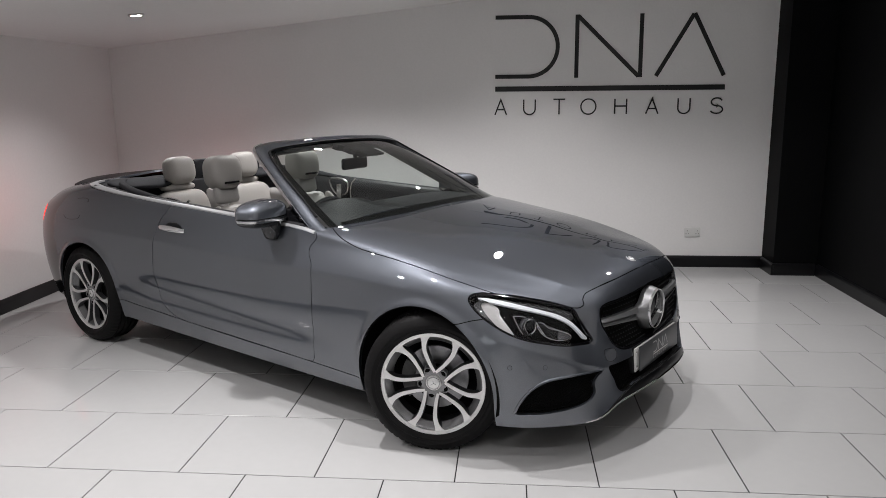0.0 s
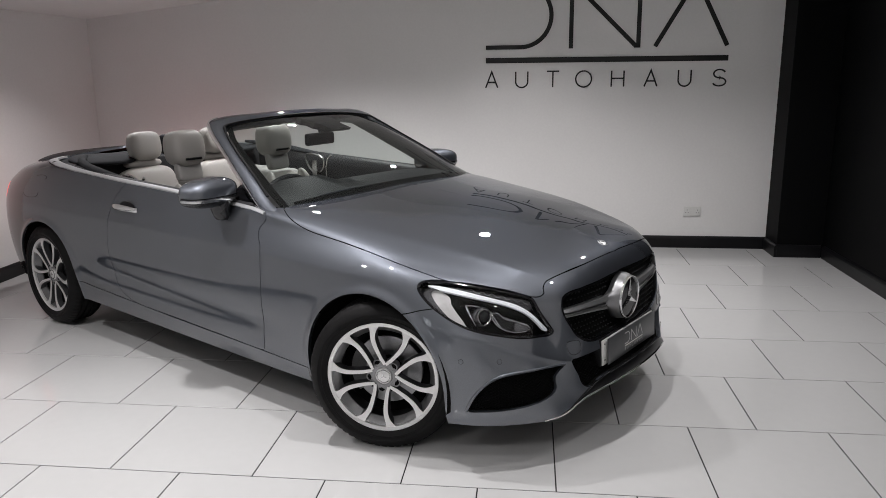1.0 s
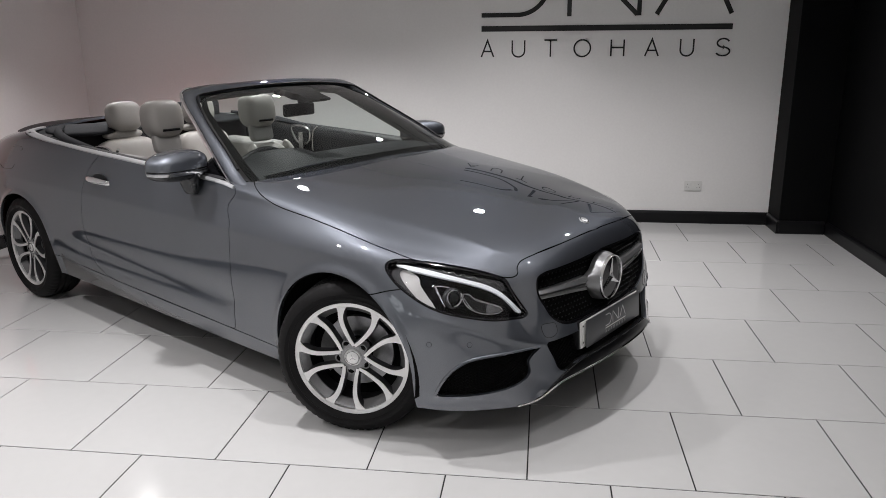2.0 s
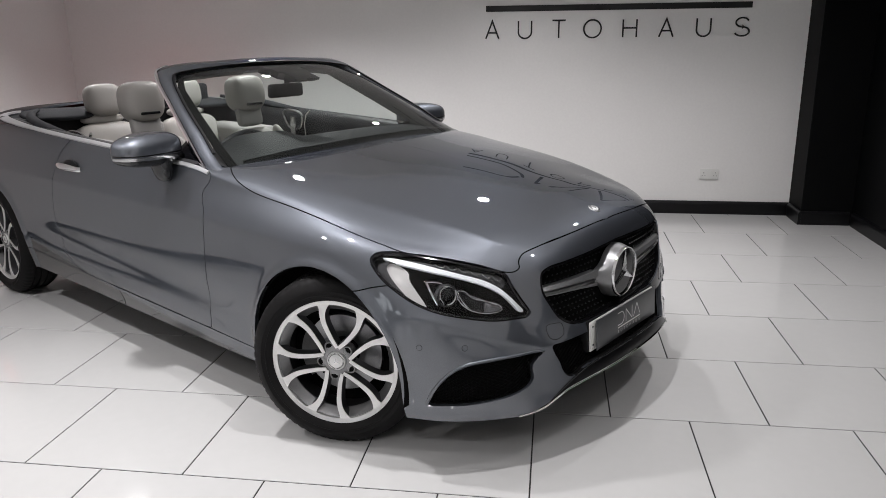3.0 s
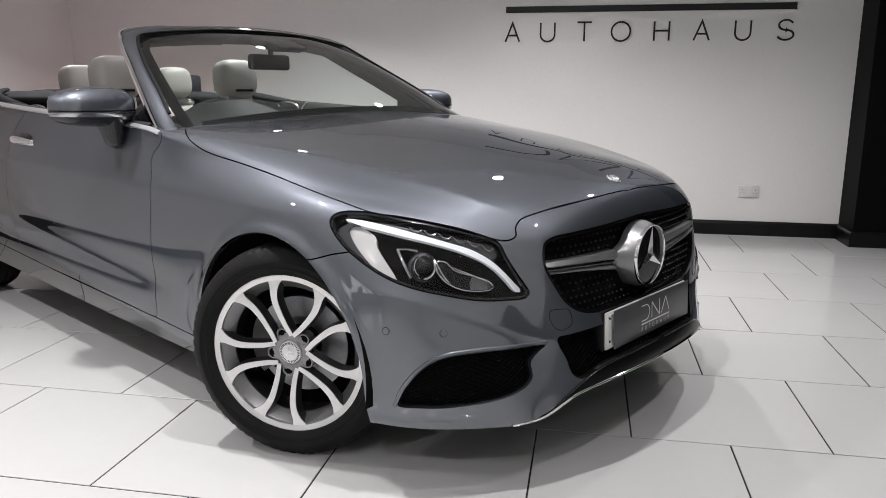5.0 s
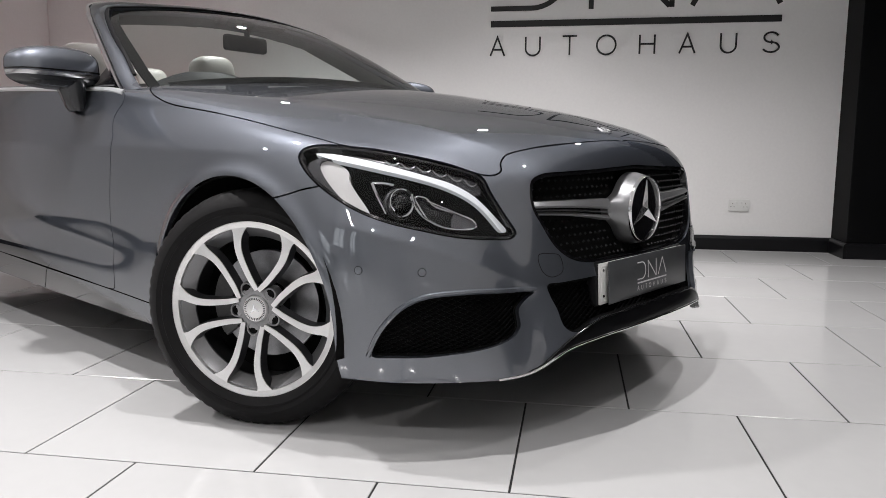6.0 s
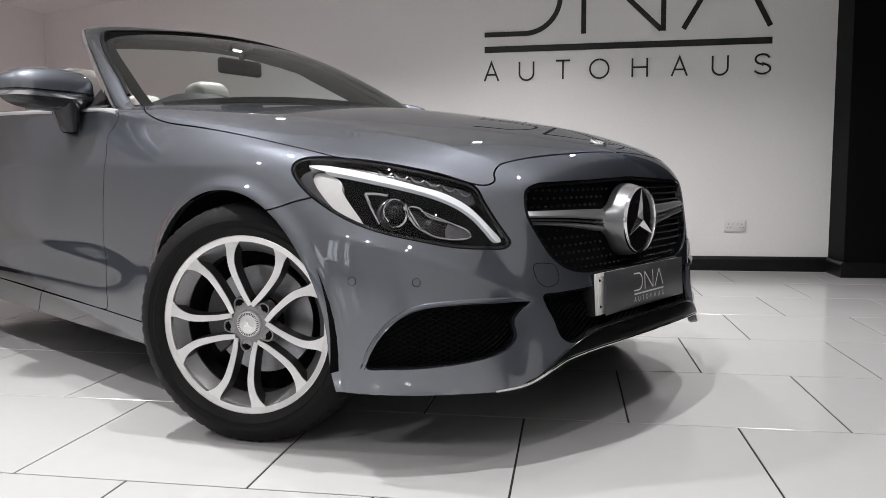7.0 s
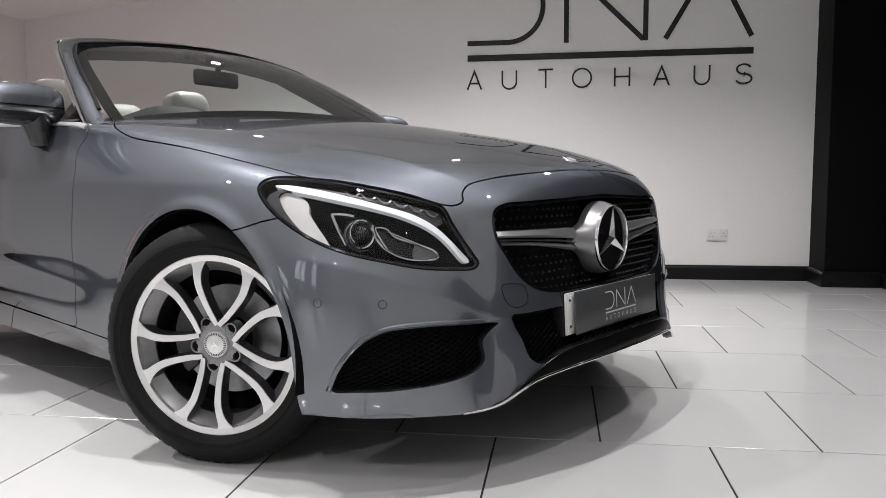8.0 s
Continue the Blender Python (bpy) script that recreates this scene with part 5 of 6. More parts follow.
NET_BLACK = textured(material("black_net", (0.002, 0.002, 0.0022), 0.6, 0.0, Specular_IOR_Level=0.08), 40, 0.2)
for s in (-1, 1):
    mesh_insert("side_intake", FOG, s, 0.036, 0.024, "dark side air intake behind a net, its inner tip dark for shade")
    skin_tube("intake_brow", [(0.392, 0.820, 0.255), (0.410, 0.816, 0.299), (0.435, 0.806, 0.340), (0.467, 0.783, 0.379), (0.503, 0.746, 0.403), (0.556, 0.670, 0.411), (0.604, 0.572, 0.408), (0.640, 0.483, 0.404)], 0.009, PAINT, s, CAR, -0.004, flat=0.8, n=60, label="painted ridge over the side intake")
    p, n = lifted([(0.380, 0.838, 0.464), (0.494, 0.741, 0.460)], 0.0)
    for q, d in zip(p, n):
        m = Matrix.Translation((q[0], s * q[1], q[2])) @ Vector((d[0], s * d[1], d[2])).to_track_quat("Z", "Y").to_matrix().to_4x4()
        disc = part("parking_sensor", lathe(bmesh.new(), [(0.0001, 0.0012), (0.0085, 0.0010), (0.0092, 0.0)], 28, m), PAINT, CAR, "round painted parking sensor")
        part("sensor_gap", lathe(bmesh.new(), [(0.0092, 0.0004), (0.0100, 0.0004), (0.0104, 0.0)], 28, m), MATT_BLACK, disc)
    skin_tube("washer_cover", [(0.626, 0.463, 0.484), (0.640, 0.425, 0.486), (0.650, 0.398, 0.478), (0.660, 0.392, 0.440), (0.655, 0.428, 0.428), (0.640, 0.455, 0.442)], 0.0011, MATT_BLACK, s, CAR, 0.0, closed=True, n=60, label="thin joint round the lamp washer flap")
for s in (-1, 1):
    mesh_insert("centre_intake", INTAKE, s, 0.060, 0.026, "dark centre air intake behind a net, under the plate")
edge, _ = lifted(smooth_line([(0.742, 0.0, 0.274), (0.736, 0.15, 0.271), (0.720, 0.308, 0.261), (0.694, 0.400, 0.246), (0.678, 0.451, 0.226), (0.664, 0.492, 0.208), (0.649, 0.530, 0.198), (0.612, 0.595, 0.192)], 60), 0.003)
bm = bmesh.new()
tube(bm, [tuple(p) for p in np.vstack([edge[::-1] * MIRROR, edge[1:]])], ring_section(0.0036, 8))
for s in (-1, 1):
    skin_tube("splitter_edge", [(0.742, 0.02, 0.320), (0.742, 0.08, 0.320), (0.735, 0.2, 0.316), (0.714, 0.298, 0.304), (0.697, 0.379, 0.276), (0.681, 0.432, 0.247), (0.670, 0.474, 0.221)], 0.0028, GLOSS_BLACK, s, CAR, 0.002, label="polished black splitter edge")
part("splitter_trim", bm, CHROME, CAR, "thin chrome line along the splitter")


# ---- windscreen, mirrors and trim ----
INNER = [(-0.640, 0.775, 0.905), (-0.720, 0.765, 0.935), (-0.777, 0.752, 0.955), (-0.945, 0.705, 1.052), (-1.165, 0.643, 1.168), (-1.325, 0.582, 1.257), (-1.362, 0.556, 1.282), (-1.367, 0.500, 1.294), (-1.335, 0.30, 1.314), (-1.315, 0.15, 1.322), (-1.308, 0.0, 1.325)]
OUTER = [(-0.690, 0.806, 0.880), (-0.760, 0.797, 0.915), (-0.831, 0.782, 0.945), (-1.00, 0.736, 1.045), (-1.21, 0.674, 1.168), (-1.38, 0.620, 1.265), (-1.448, 0.580, 1.306), (-1.455, 0.500, 1.327), (-1.425, 0.30, 1.337), (-1.405, 0.15, 1.344), (-1.398, 0.0, 1.346)]
GLASS_SIDE = [(-0.700, 0.750, 0.938), (-0.840, 0.720, 1.005), (-0.985, 0.680, 1.077), (-1.13, 0.640, 1.150), (-1.26, 0.600, 1.220), (-1.365, 0.535, 1.284)]
inner = smooth_line(INNER, 70)
outer = smooth_line(OUTER, 70)


def both_sides(points):
    return np.vstack([points * MIRROR, points[-2::-1]])


def windscreen():
    frame_bm = bmesh.new()
    a, b = both_sides(inner), both_sides(outer)
    rows = []
    for p, q in zip(a, b):
        p, q = Vector(p), Vector(q)
        across = (q - p).normalized()
        mid = (p + q) / 2
        up = Vector((0.35, math.copysign(min(abs(mid.y), 0.6) * 0.9, mid.y) if abs(mid.y) > 0.45 else 0.0, 0.75)).normalized()
        up = (up - across * up.dot(across)).normalized()
        k = (q - p).length
        rows.append([p - up * 0.030, p, p + across * 0.15 * k + up * 0.006, p + across * 0.5 * k + up * 0.011, p + across * 0.85 * k + up * 0.007, q, q - up * 0.012 + across * 0.002, q - up * 0.035 - across * 0.01])
    grid(frame_bm, rows, close_v=True)
    bmesh.ops.recalc_face_normals(frame_bm, faces=frame_bm.faces)
    surround = part("windscreen_frame", frame_bm, PAINT, CAR, "grey windscreen frame with raked pillars")
    # the glass: lines drawn across between its two edges, bowed outwards
    def sheet(shrink, lift):
        n = 40
        base_mid = Vector((-0.560, 0, 0.985))
        rows = [i / n for i in range(n + 1)]
        out = []
        for t in rows:
            # the side edge climbs the pillar, then runs into the header's curve
            k = min(t / 0.985, 1)
            side = Vector(np.array([np.interp(k, np.linspace(0, 1, 6), [q[j] for q in GLASS_SIDE]) for j in range(3)]))
            mid = base_mid.lerp(Vector((-1.308, 0, 1.325)), t) + Vector((0.035, 0, 0.045)) * (4 * t * (1 - t))
            line = []
            for j in range(-24, 25):
                s = j / 24 * (1 - shrink)
                w = abs(s) ** 2.3
                p = Vector((mid.x + (side.x - mid.x) * w, side.y * s, mid.z + (side.z - mid.z) * w))
                line.append(p + Vector((0.5, 0, 0.85)) * lift)
            out.append(line)
        return out
    bm = bmesh.new()
    grid(bm, [row[::-1] for row in sheet(0.0, -0.004)])
    bm.normal_update()
    if sum(f.normal.z for f in bm.faces) < 0:
        bmesh.ops.reverse_faces(bm, faces=bm.faces)
    pane = part("windscreen", bm, WINDSCREEN, CAR, "clear slightly green windscreen glass")
    pane.visible_shadow = False
    # the black printed border round the glass
    full = sheet(0.0, -0.008)
    bm = bmesh.new()
    n, m = len(full), len(full[0])
    for side in (0, 1):
        a, b, c = (0, 1, 2) if side == 0 else (m - 1, m - 2, m - 3)
        grid(bm, [[full[i][a], full[i][b], full[i][b].lerp(full[i][c], 0.12)] for i in range(n)])
    for lo, hi in ((0, 3), (n - 2, n)):
        grid(bm, [full[i][2:m - 2] for i in range(lo, hi)])
    part("glass_border", bm, UNDER, pane, "black printed glass border")
    bm = bmesh.new()
    line = both_sides(np.array([p for p in inner[10:]]))
    tube(bm, [tuple(p + np.array([0.004, 0, 0.004])) for p in line], ring_section(0.007, 8, 0.7))
    part("glass_seal", bm, MATT_BLACK, surround, "black rubber seal")
    for s in (-1, 1):
        pts = outer[6:46]
        bm = bmesh.new()
        tube(bm, [(x - 0.004, s * (y + 0.008), z - 0.004) for x, y, z in pts], [(0.004, -0.0065), (0.0065, 0), (0.004, 0.0065), (-0.005, 0.0065), (-0.005, -0.0065)], up=(0.6, 0, 1))
        part("pillar_trim", bm, CHROME, surround, "satin silver trim along the pillar")
    # dark lining that sweeps back under the header, with two visors and the sensor box
    def under(y, back, drop):
        p = inner[np.argmin(np.abs(inner[:, 1] - abs(y)) + (inner[:, 0] > -1.30))]
        return (p[0] - back, y, p[2] - drop)
    bm = bmesh.new()
    grid(bm, [[under(y, -0.002, 0.010), under(y, 0.030, 0.028), under(y, 0.115, 0.052), under(y, 0.130, 0.040), under(y, 0.085, -0.006), under(y, 0.03, 0.004)] for y in np.linspace(-0.535, 0.535, 60)], close_v=True)
    bmesh.ops.recalc_face_normals(bm, faces=bm.faces)
    part("header_lining", bm, DASH, surround, "dark header lining")
    for s in (-1, 1):
        bm = bmesh.new()
        grid(bm, [[under(s * y, 0.030, 0.031 - e), under(s * y, 0.036, 0.035 - e), under(s * y, 0.105, 0.056 - e), under(s * y, 0.120, 0.054 - e), under(s * y, 0.122, 0.040)] for y, e in [(0.13, 0.004)] + [(y, 0) for y in np.linspace(0.135, 0.485, 20)] + [(0.49, 0.004)]])
        bmesh.ops.recalc_face_normals(bm, faces=bm.faces)
        part("sun_visor", bm, LEATHER_DARK, surround, "dark grey sun visor, folded up")
        # the pale lining on the inside of the pillar
        bm = bmesh.new()
        rows = []
        for p, q in zip(inner[6:44], outer[6:44]):
            p, q = Vector((p[0], s * p[1], p[2])), Vector((q[0], s * q[1], q[2]))
            rows.append([p + Vector((-0.120, -s * 0.045, -0.045)), p + Vector((-0.060, -s * 0.035, -0.032)), p + Vector((-0.010, 0, -0.016)), p + Vector((-0.016, -s * 0.006, -0.020)), p.lerp(q, 0.5) + Vector((-0.035, -s * 0.014, -0.020)), q + Vector((-0.020, -s * 0.014, -0.020)), q + Vector((-0.002, -s * 0.006, -0.012))])
        grid(bm, rows)
        bmesh.ops.recalc_face_normals(bm, faces=bm.faces)
        part("pillar_lining", bm, LINING_GREY, surround, "grey lining on the inside of the pillar")
    back = sheet(0.0, -0.012)
    deep = sheet(0.0, -0.050)
    bm = bmesh.new()
    rows = []
    for i in range(28, 40):
        h = int(round(3 + 2.2 * max(0, i - 30) / 9))
        a, b = back[i], deep[i]
        k = min(1.0, (i - 27) / 3)
        rows.append([a[24 - h], a[24].lerp(a[24 - h], 0.98).lerp(b[24 - h], k), b[24].lerp(a[24], 1 - k), a[24 + h].lerp(b[24 + h], k), a[24 + h]])
    grid(bm, rows, close_v=True)
    bmesh.ops.recalc_face_normals(bm, faces=bm.faces)
    part("sensor_box", bm, UNDER, surround, "black sensor box behind the glass")
    bm = bmesh.new()
    box(bm, (-0.018, -0.115, -0.034), (0.018, 0.115, 0.034), 0.014, pose(-1.217, -0.020, 1.188, 0, 0, 6), 3)
    mirror = part("inner_mirror", bm, MATT_BLACK, surround, "black interior mirror")
    bm = bmesh.new()
    tube(bm, [(-1.215, -0.01, 1.21), (-1.235, 0.0, 1.25), (-1.262, 0.0, 1.272)], ring_section(0.012))
    part("mirror_stem", bm, MATT_BLACK, mirror)


LINING_GREY = textured(material("grey_pillar_lining", (0.105, 0.104, 0.103), 0.6), 9, 0.08, 0.0005, fine=30)
# grey leather, used too for the shade on the cream rear side panels
LEATHER_GREY_SHADE = textured(material("grey_and_shaded_leather", (0.30, 0.29, 0.28), 0.5), 9, 0.08, 0.0005, fine=30)
windscreen()


def rounded(bm, half, power=(2.6, 2.6), m=None, nu=28, nv=18, taper=None):
    """A soft cushion shape: a rounded block with the given half sizes."""
    def sp(v, e):
        return math.copysign(abs(v) ** (2 / e), v)
    rows = []
    for i in range(nv + 1):
        b = -math.pi / 2 + math.pi * i / nv
        row = []
        for j in range(nu):
            a = math.tau * j / nu
            x = half[0] * sp(math.cos(b), power[1]) * sp(math.cos(a), power[0])
            y = half[1] * sp(math.cos(b), power[1]) * sp(math.sin(a), power[0])
            z = half[2] * sp(math.sin(b), power[1])
            p = Vector((x, y, z))
            if taper:
                p = taper(p)
            row.append(m @ p if m is not None else p)
        rows.append(row)
    grid(bm, rows, close_v=True)
    bmesh.ops.remove_doubles(bm, verts=bm.verts, dist=1e-5)
    bmesh.ops.recalc_face_normals(bm, faces=bm.faces)
    return bm


def door_mirror(s):
    c = Vector((-1.045, s * 0.920, 1.006) if s < 0 else (-1.045, 0.822, 1.000))
    turn = Matrix.Translation(c) @ Matrix.Rotation(radians(s * -12), 4, "Z")

    def shell(p):
        # blunt behind, where the glass sits, rounder ahead; thinner towards the outer end
        k = 1 - 0.12 * max(0, s * p.y / 0.153)
        x = p.x * (1.0 if p.x > 0 else 0.62)
        return Vector((x * k, p.y, p.z * k * (1.0 if p.z > 0 else 0.97)))

    bm = rounded(bmesh.new(), (0.100, 0.150, 0.072), (3.5, 3.0), turn, 40, 24, shell)
    body = part("door_mirror", bm, PAINT, CAR, "grey door mirror with a chrome-edged indicator strip")
    def band(name, z0, z1, mat, grow, a0, a1, label):
        """A strip that hugs the shell between two heights and two angles."""
        def sp(v, e):
            return math.copysign(abs(v) ** (2 / e), v)
        rows = []
        for j in range(61):
            a = radians(a0 + (a1 - a0) * j / 60) * (1 if s < 0 else -1)
            row = []
            for i in range(6):
                z = z0 + (z1 - z0) * i / 5
                ring = max(1 - (abs(z) / (0.072 if z > 0 else 0.072 * 0.97)) ** 3.0, 0) ** (1 / 3.0)
                p = shell(Vector((0.100 * ring * sp(math.cos(a), 3.5), 0.150 * ring * sp(math.sin(a), 3.5), z / (1.0 if z > 0 else 0.97))))
                row.append(turn @ Vector((p.x * grow, p.y * grow, p.z)))
            rows.append(row)
        bm = bmesh.new()
        grid(bm, rows)
        bmesh.ops.recalc_face_normals(bm, faces=bm.faces)
        part(name, bm, mat, body, label)

    band("indicator_strip", -0.0150, -0.0095, GLOSS_BLACK, 1.010, -95, 60, "dark indicator lens")
    band("mirror_strip", -0.0330, -0.0190, MIRROR_SILVER, 1.016, -100, 100, "satin silver line round the mirror")
    band("lower_band", -0.0685, -0.0335, MIRROR_DARK, 1.008, -120, 120, "darker grey band round the lower mirror")
    bm = rounded(bmesh.new(), (0.008, 0.108, 0.048), (3, 3), turn @ Matrix.Translation((-0.062, 0, 0.004)))
    part("mirror_glass", bm, CHROME, body, "mirror glass")
    bm = bmesh.new()
    rows = []
    for cx, cy, cz, hx, hy in ((-1.030, 0.868, 0.972, 0.072, 0.050), (-1.032, 0.864, 0.955, 0.070, 0.048), (-1.040, 0.853, 0.925, 0.058, 0.040), (-1.046, 0.846, 0.900, 0.050, 0.036), (-1.050, 0.840, 0.880, 0.046, 0.032), (-1.054, 0.834, 0.866, 0.040, 0.026)):
        rows.append([(cx + hx * math.cos(math.tau * i / 24), s * (cy + hy * math.sin(math.tau * i / 24)), cz) for i in range(24)])
    grid(bm, rows, close_v=True)
    bmesh.ops.recalc_face_normals(bm, faces=bm.faces)
    # the foot is body grey, its shade put into a darker colour
    part("mirror_foot", bm, MIRROR_DARK, body, "mirror foot, its grey darkened for shade")
    # black corner plate at the front of the side window, with a silver strip under it
    bm = bmesh.new()
    outline = [(-0.865, 0.945), (-1.075, 0.952), (-1.06, 0.990), (-0.985, 1.066)]
    vs = []
    for x, z in outline:
        y = np.interp(z, [0.94, 1.07], [0.772, 0.712])
        vs.append((bm.verts.new((x, s * y, z)), bm.verts.new((x, s * (y - 0.012), z))))
    bm.faces.new([v[0] for v in vs]), bm.faces.new([v[1] for v in vs][::-1])
    for i in range(4):
        j = (i + 1) % 4
        bm.faces.new((vs[i][0], vs[j][0], vs[j][1], vs[i][1]))
    bmesh.ops.recalc_face_normals(bm, faces=bm.faces)
    part("corner_plate", bm, GLOSS_BLACK, CAR, "black corner plate of the side window", smooth=False)


for s in (-1, 1):
    door_mirror(s)


def belt_trim():
    """The silver strip along the shoulder, round the open cabin."""
    pts = [(-0.765, 0.806, 0.917), (-0.86, 0.803, 0.930), (-1.1, 0.805, 0.946), (-1.4, 0.806, 0.958), (-1.7, 0.808, 0.971), (-2.0, 0.811, 0.983), (-2.3, 0.812, 0.997), (-2.55, 0.808, 1.012), (-2.75, 0.790, 1.026), (-2.92, 0.73, 1.042), (-3.03, 0.62, 1.05)]
    for s in (-1, 1):
        line, n = lifted(smooth_line(pts, 90), 0.004)
        rows = []
        for i in range(len(line)):
            p, d = Vector(line[i]), Vector(n[i])
            k = 0.0125 - 0.004 * max(0, 1 - i / 14) + 0.018 * max(0, (i - 60) / 30)
            along = Vector(line[min(i + 1, 89)] - line[max(i - 1, 0)]).normalized()
            up = d.cross(along).normalized()
            if up.z < 0 and abs(up.z) > 0.1:
                up = -up
            rows.append([(q.x, s * q.y, q.z) for q in (p - up * k - d * 0.008, p - up * k, p + d * 0.003, p + up * k, p + up * k - d * 0.012)])
        bm = bmesh.new()
        vs = grid(bm, rows, close_v=True)
        bm.faces.new(vs[0]), bm.faces.new(vs[-1])
        bmesh.ops.recalc_face_normals(bm, faces=bm.faces)
        part("belt_trim", bm, SATIN, CAR, "satin silver strip along the shoulder")


belt_trim()


def door_handle(s):
    pts, n = lifted([(-1.995, 0.87, 0.848), (-1.94, 0.87, 0.850), (-1.88, 0.87, 0.851), (-1.82, 0.87, 0.850), (-1.768, 0.87, 0.846)], 0.0)
    p, d = Vector(pts[2]), Vector(n[2])
    face = Matrix.Translation((p.x, s * p.y, p.z)) @ Vector((d.x, s * d.y, d.z)).to_track_quat("Z", "X").to_matrix().to_4x4()
    # a flat plate on the door behind the grip, dark for the cup's shade
    cup = [(0.045 * math.cos(math.tau * i / 32), 0.075 * math.sin(math.tau * i / 32)) for i in range(32)]
    bm = bmesh.new()
    flat = Matrix.Translation((p.x + 0.01, s * (p.y + 0.0012), p.z)) @ Matrix(((1, 0, 0, 0), (0, 0, s, 0), (0, 1, 0, 0), (0, 0, 0, 1)))
    prism(bm, [(b, a * 0.72) for a, b in cup], -0.004, 0.0014, flat)
    base = part("door_handle", bm, CUP_SHADE, CAR, "chrome door handle over a flat plate coloured as the cup's shade", smooth=False)
    bm = bmesh.new()
    line, _ = lifted(smooth_line([(-1.995, 0.87, 0.846), (-1.94, 0.87, 0.850), (-1.88, 0.87, 0.851), (-1.82, 0.87, 0.849), (-1.768, 0.87, 0.843)], 24), 0.0)
    rise = [0.004 + 0.030 * math.sin(math.pi * i / 23) ** 0.5 for i in range(24)]
    tube(bm, [(x, s * (y + r), z) for (x, y, z), r in zip(line, rise)], [(0.007 * math.cos(math.tau * i / 12), 0.0175 * math.sin(math.tau * i / 12)) for i in range(12)], scale=[0.7 + 0.3 * math.sin(math.pi * i / 23) for i in range(24)])
    part("grip", bm, CHROME, base, "polished chrome grip")


CUP_SHADE = textured(material("cup_shade", (0.012, 0.013, 0.014), 0.3, 0.3), 20, 0.1)
for s in (-1, 1):
    door_handle(s)


# ---- the open cabin ----
def head_restraint(parent, c, half, lean):
    m = Matrix.Translation(c) @ Matrix.Rotation(radians(lean), 4, "Y")

    def shape(p):
        k = 1 - 0.16 * max(0, -p.z / half[2]) ** 2
        return Vector((p.x * (1 - 0.1 * max(0, p.z / half[2])), p.y * k, p.z))

    return part("head_restraint", rounded(bmesh.new(), half, (3.6, 3.6), m, 36, 24, shape), LEATHER, parent, "cream leather head restraint")


def front_seat(s):
    seat = new("seat")
    seat.parent = CAR
    tagged(seat, "cream leather front seat with a tall head restraint")
    y = s * 0.345
    rest = head_restraint(seat, Vector((-2.060, y, 1.118)), (0.088, 0.114, 0.108), -6)
    bm = bmesh.new()
    box(bm, (-0.006, -0.055, -0.010), (0.010, 0.055, 0.004), 0.003, Matrix.Translation((-1.974, y, 1.062)) @ Matrix.Rotation(radians(-12), 4, "Y"))
    part("air_vent", bm, GLOSS_BLACK, rest, "dark slotted air vent")
    lean = Matrix.Translation((-1.935, y, 0.69)) @ Matrix.Rotation(radians(-15), 4, "Y")

    def back(p):
        return Vector((p.x - 0.02 * (1 - (p.y / 0.26) ** 2), p.y * (1 - 0.62 * max(0, (p.z + 0.02) / 0.32) ** 1.6), p.z))

    part("backrest", rounded(bmesh.new(), (0.075, 0.225, 0.265), (4.2, 4.6), lean @ Matrix.Translation((0, 0, -0.035)), 40, 24, back), LEATHER, seat, "cream leather backrest")
    for q in (-1, 1):
        bm = rounded(bmesh.new(), (0.068, 0.036, 0.265), (2.6, 2.2), lean @ Matrix.Translation((0.040, q * 0.182, -0.03)) @ Matrix.Rotation(radians(q * 11), 4, "X"), 24, 18)
        part("side_bolster", bm, LEATHER, seat)
        bm = bmesh.new()
        tube(bm, [lean @ Vector((0.0, q * 0.06, 0.30)), lean @ Vector((-0.01, q * 0.06, 0.36)), lean @ Vector((-0.01, q * 0.06, 0.42))], ring_section(0.008, 8))
        part("restraint_post", bm, CHROME, seat)
    part("neck_panel", rounded(bmesh.new(), (0.030, 0.085, 0.065), (5, 5), Matrix.Translation((-2.035, y, 0.985)) @ Matrix.Rotation(radians(-12), 4, "Y")), LEATHER_GREY_SHADE, seat, "grey panel under the head restraint")
    part("cushion", rounded(bmesh.new(), (0.26, 0.25, 0.075), (3.2, 3), Matrix.Translation((-1.66, y, 0.46))), LEATHER, seat)


for s in (-1, 1):
    front_seat(s)


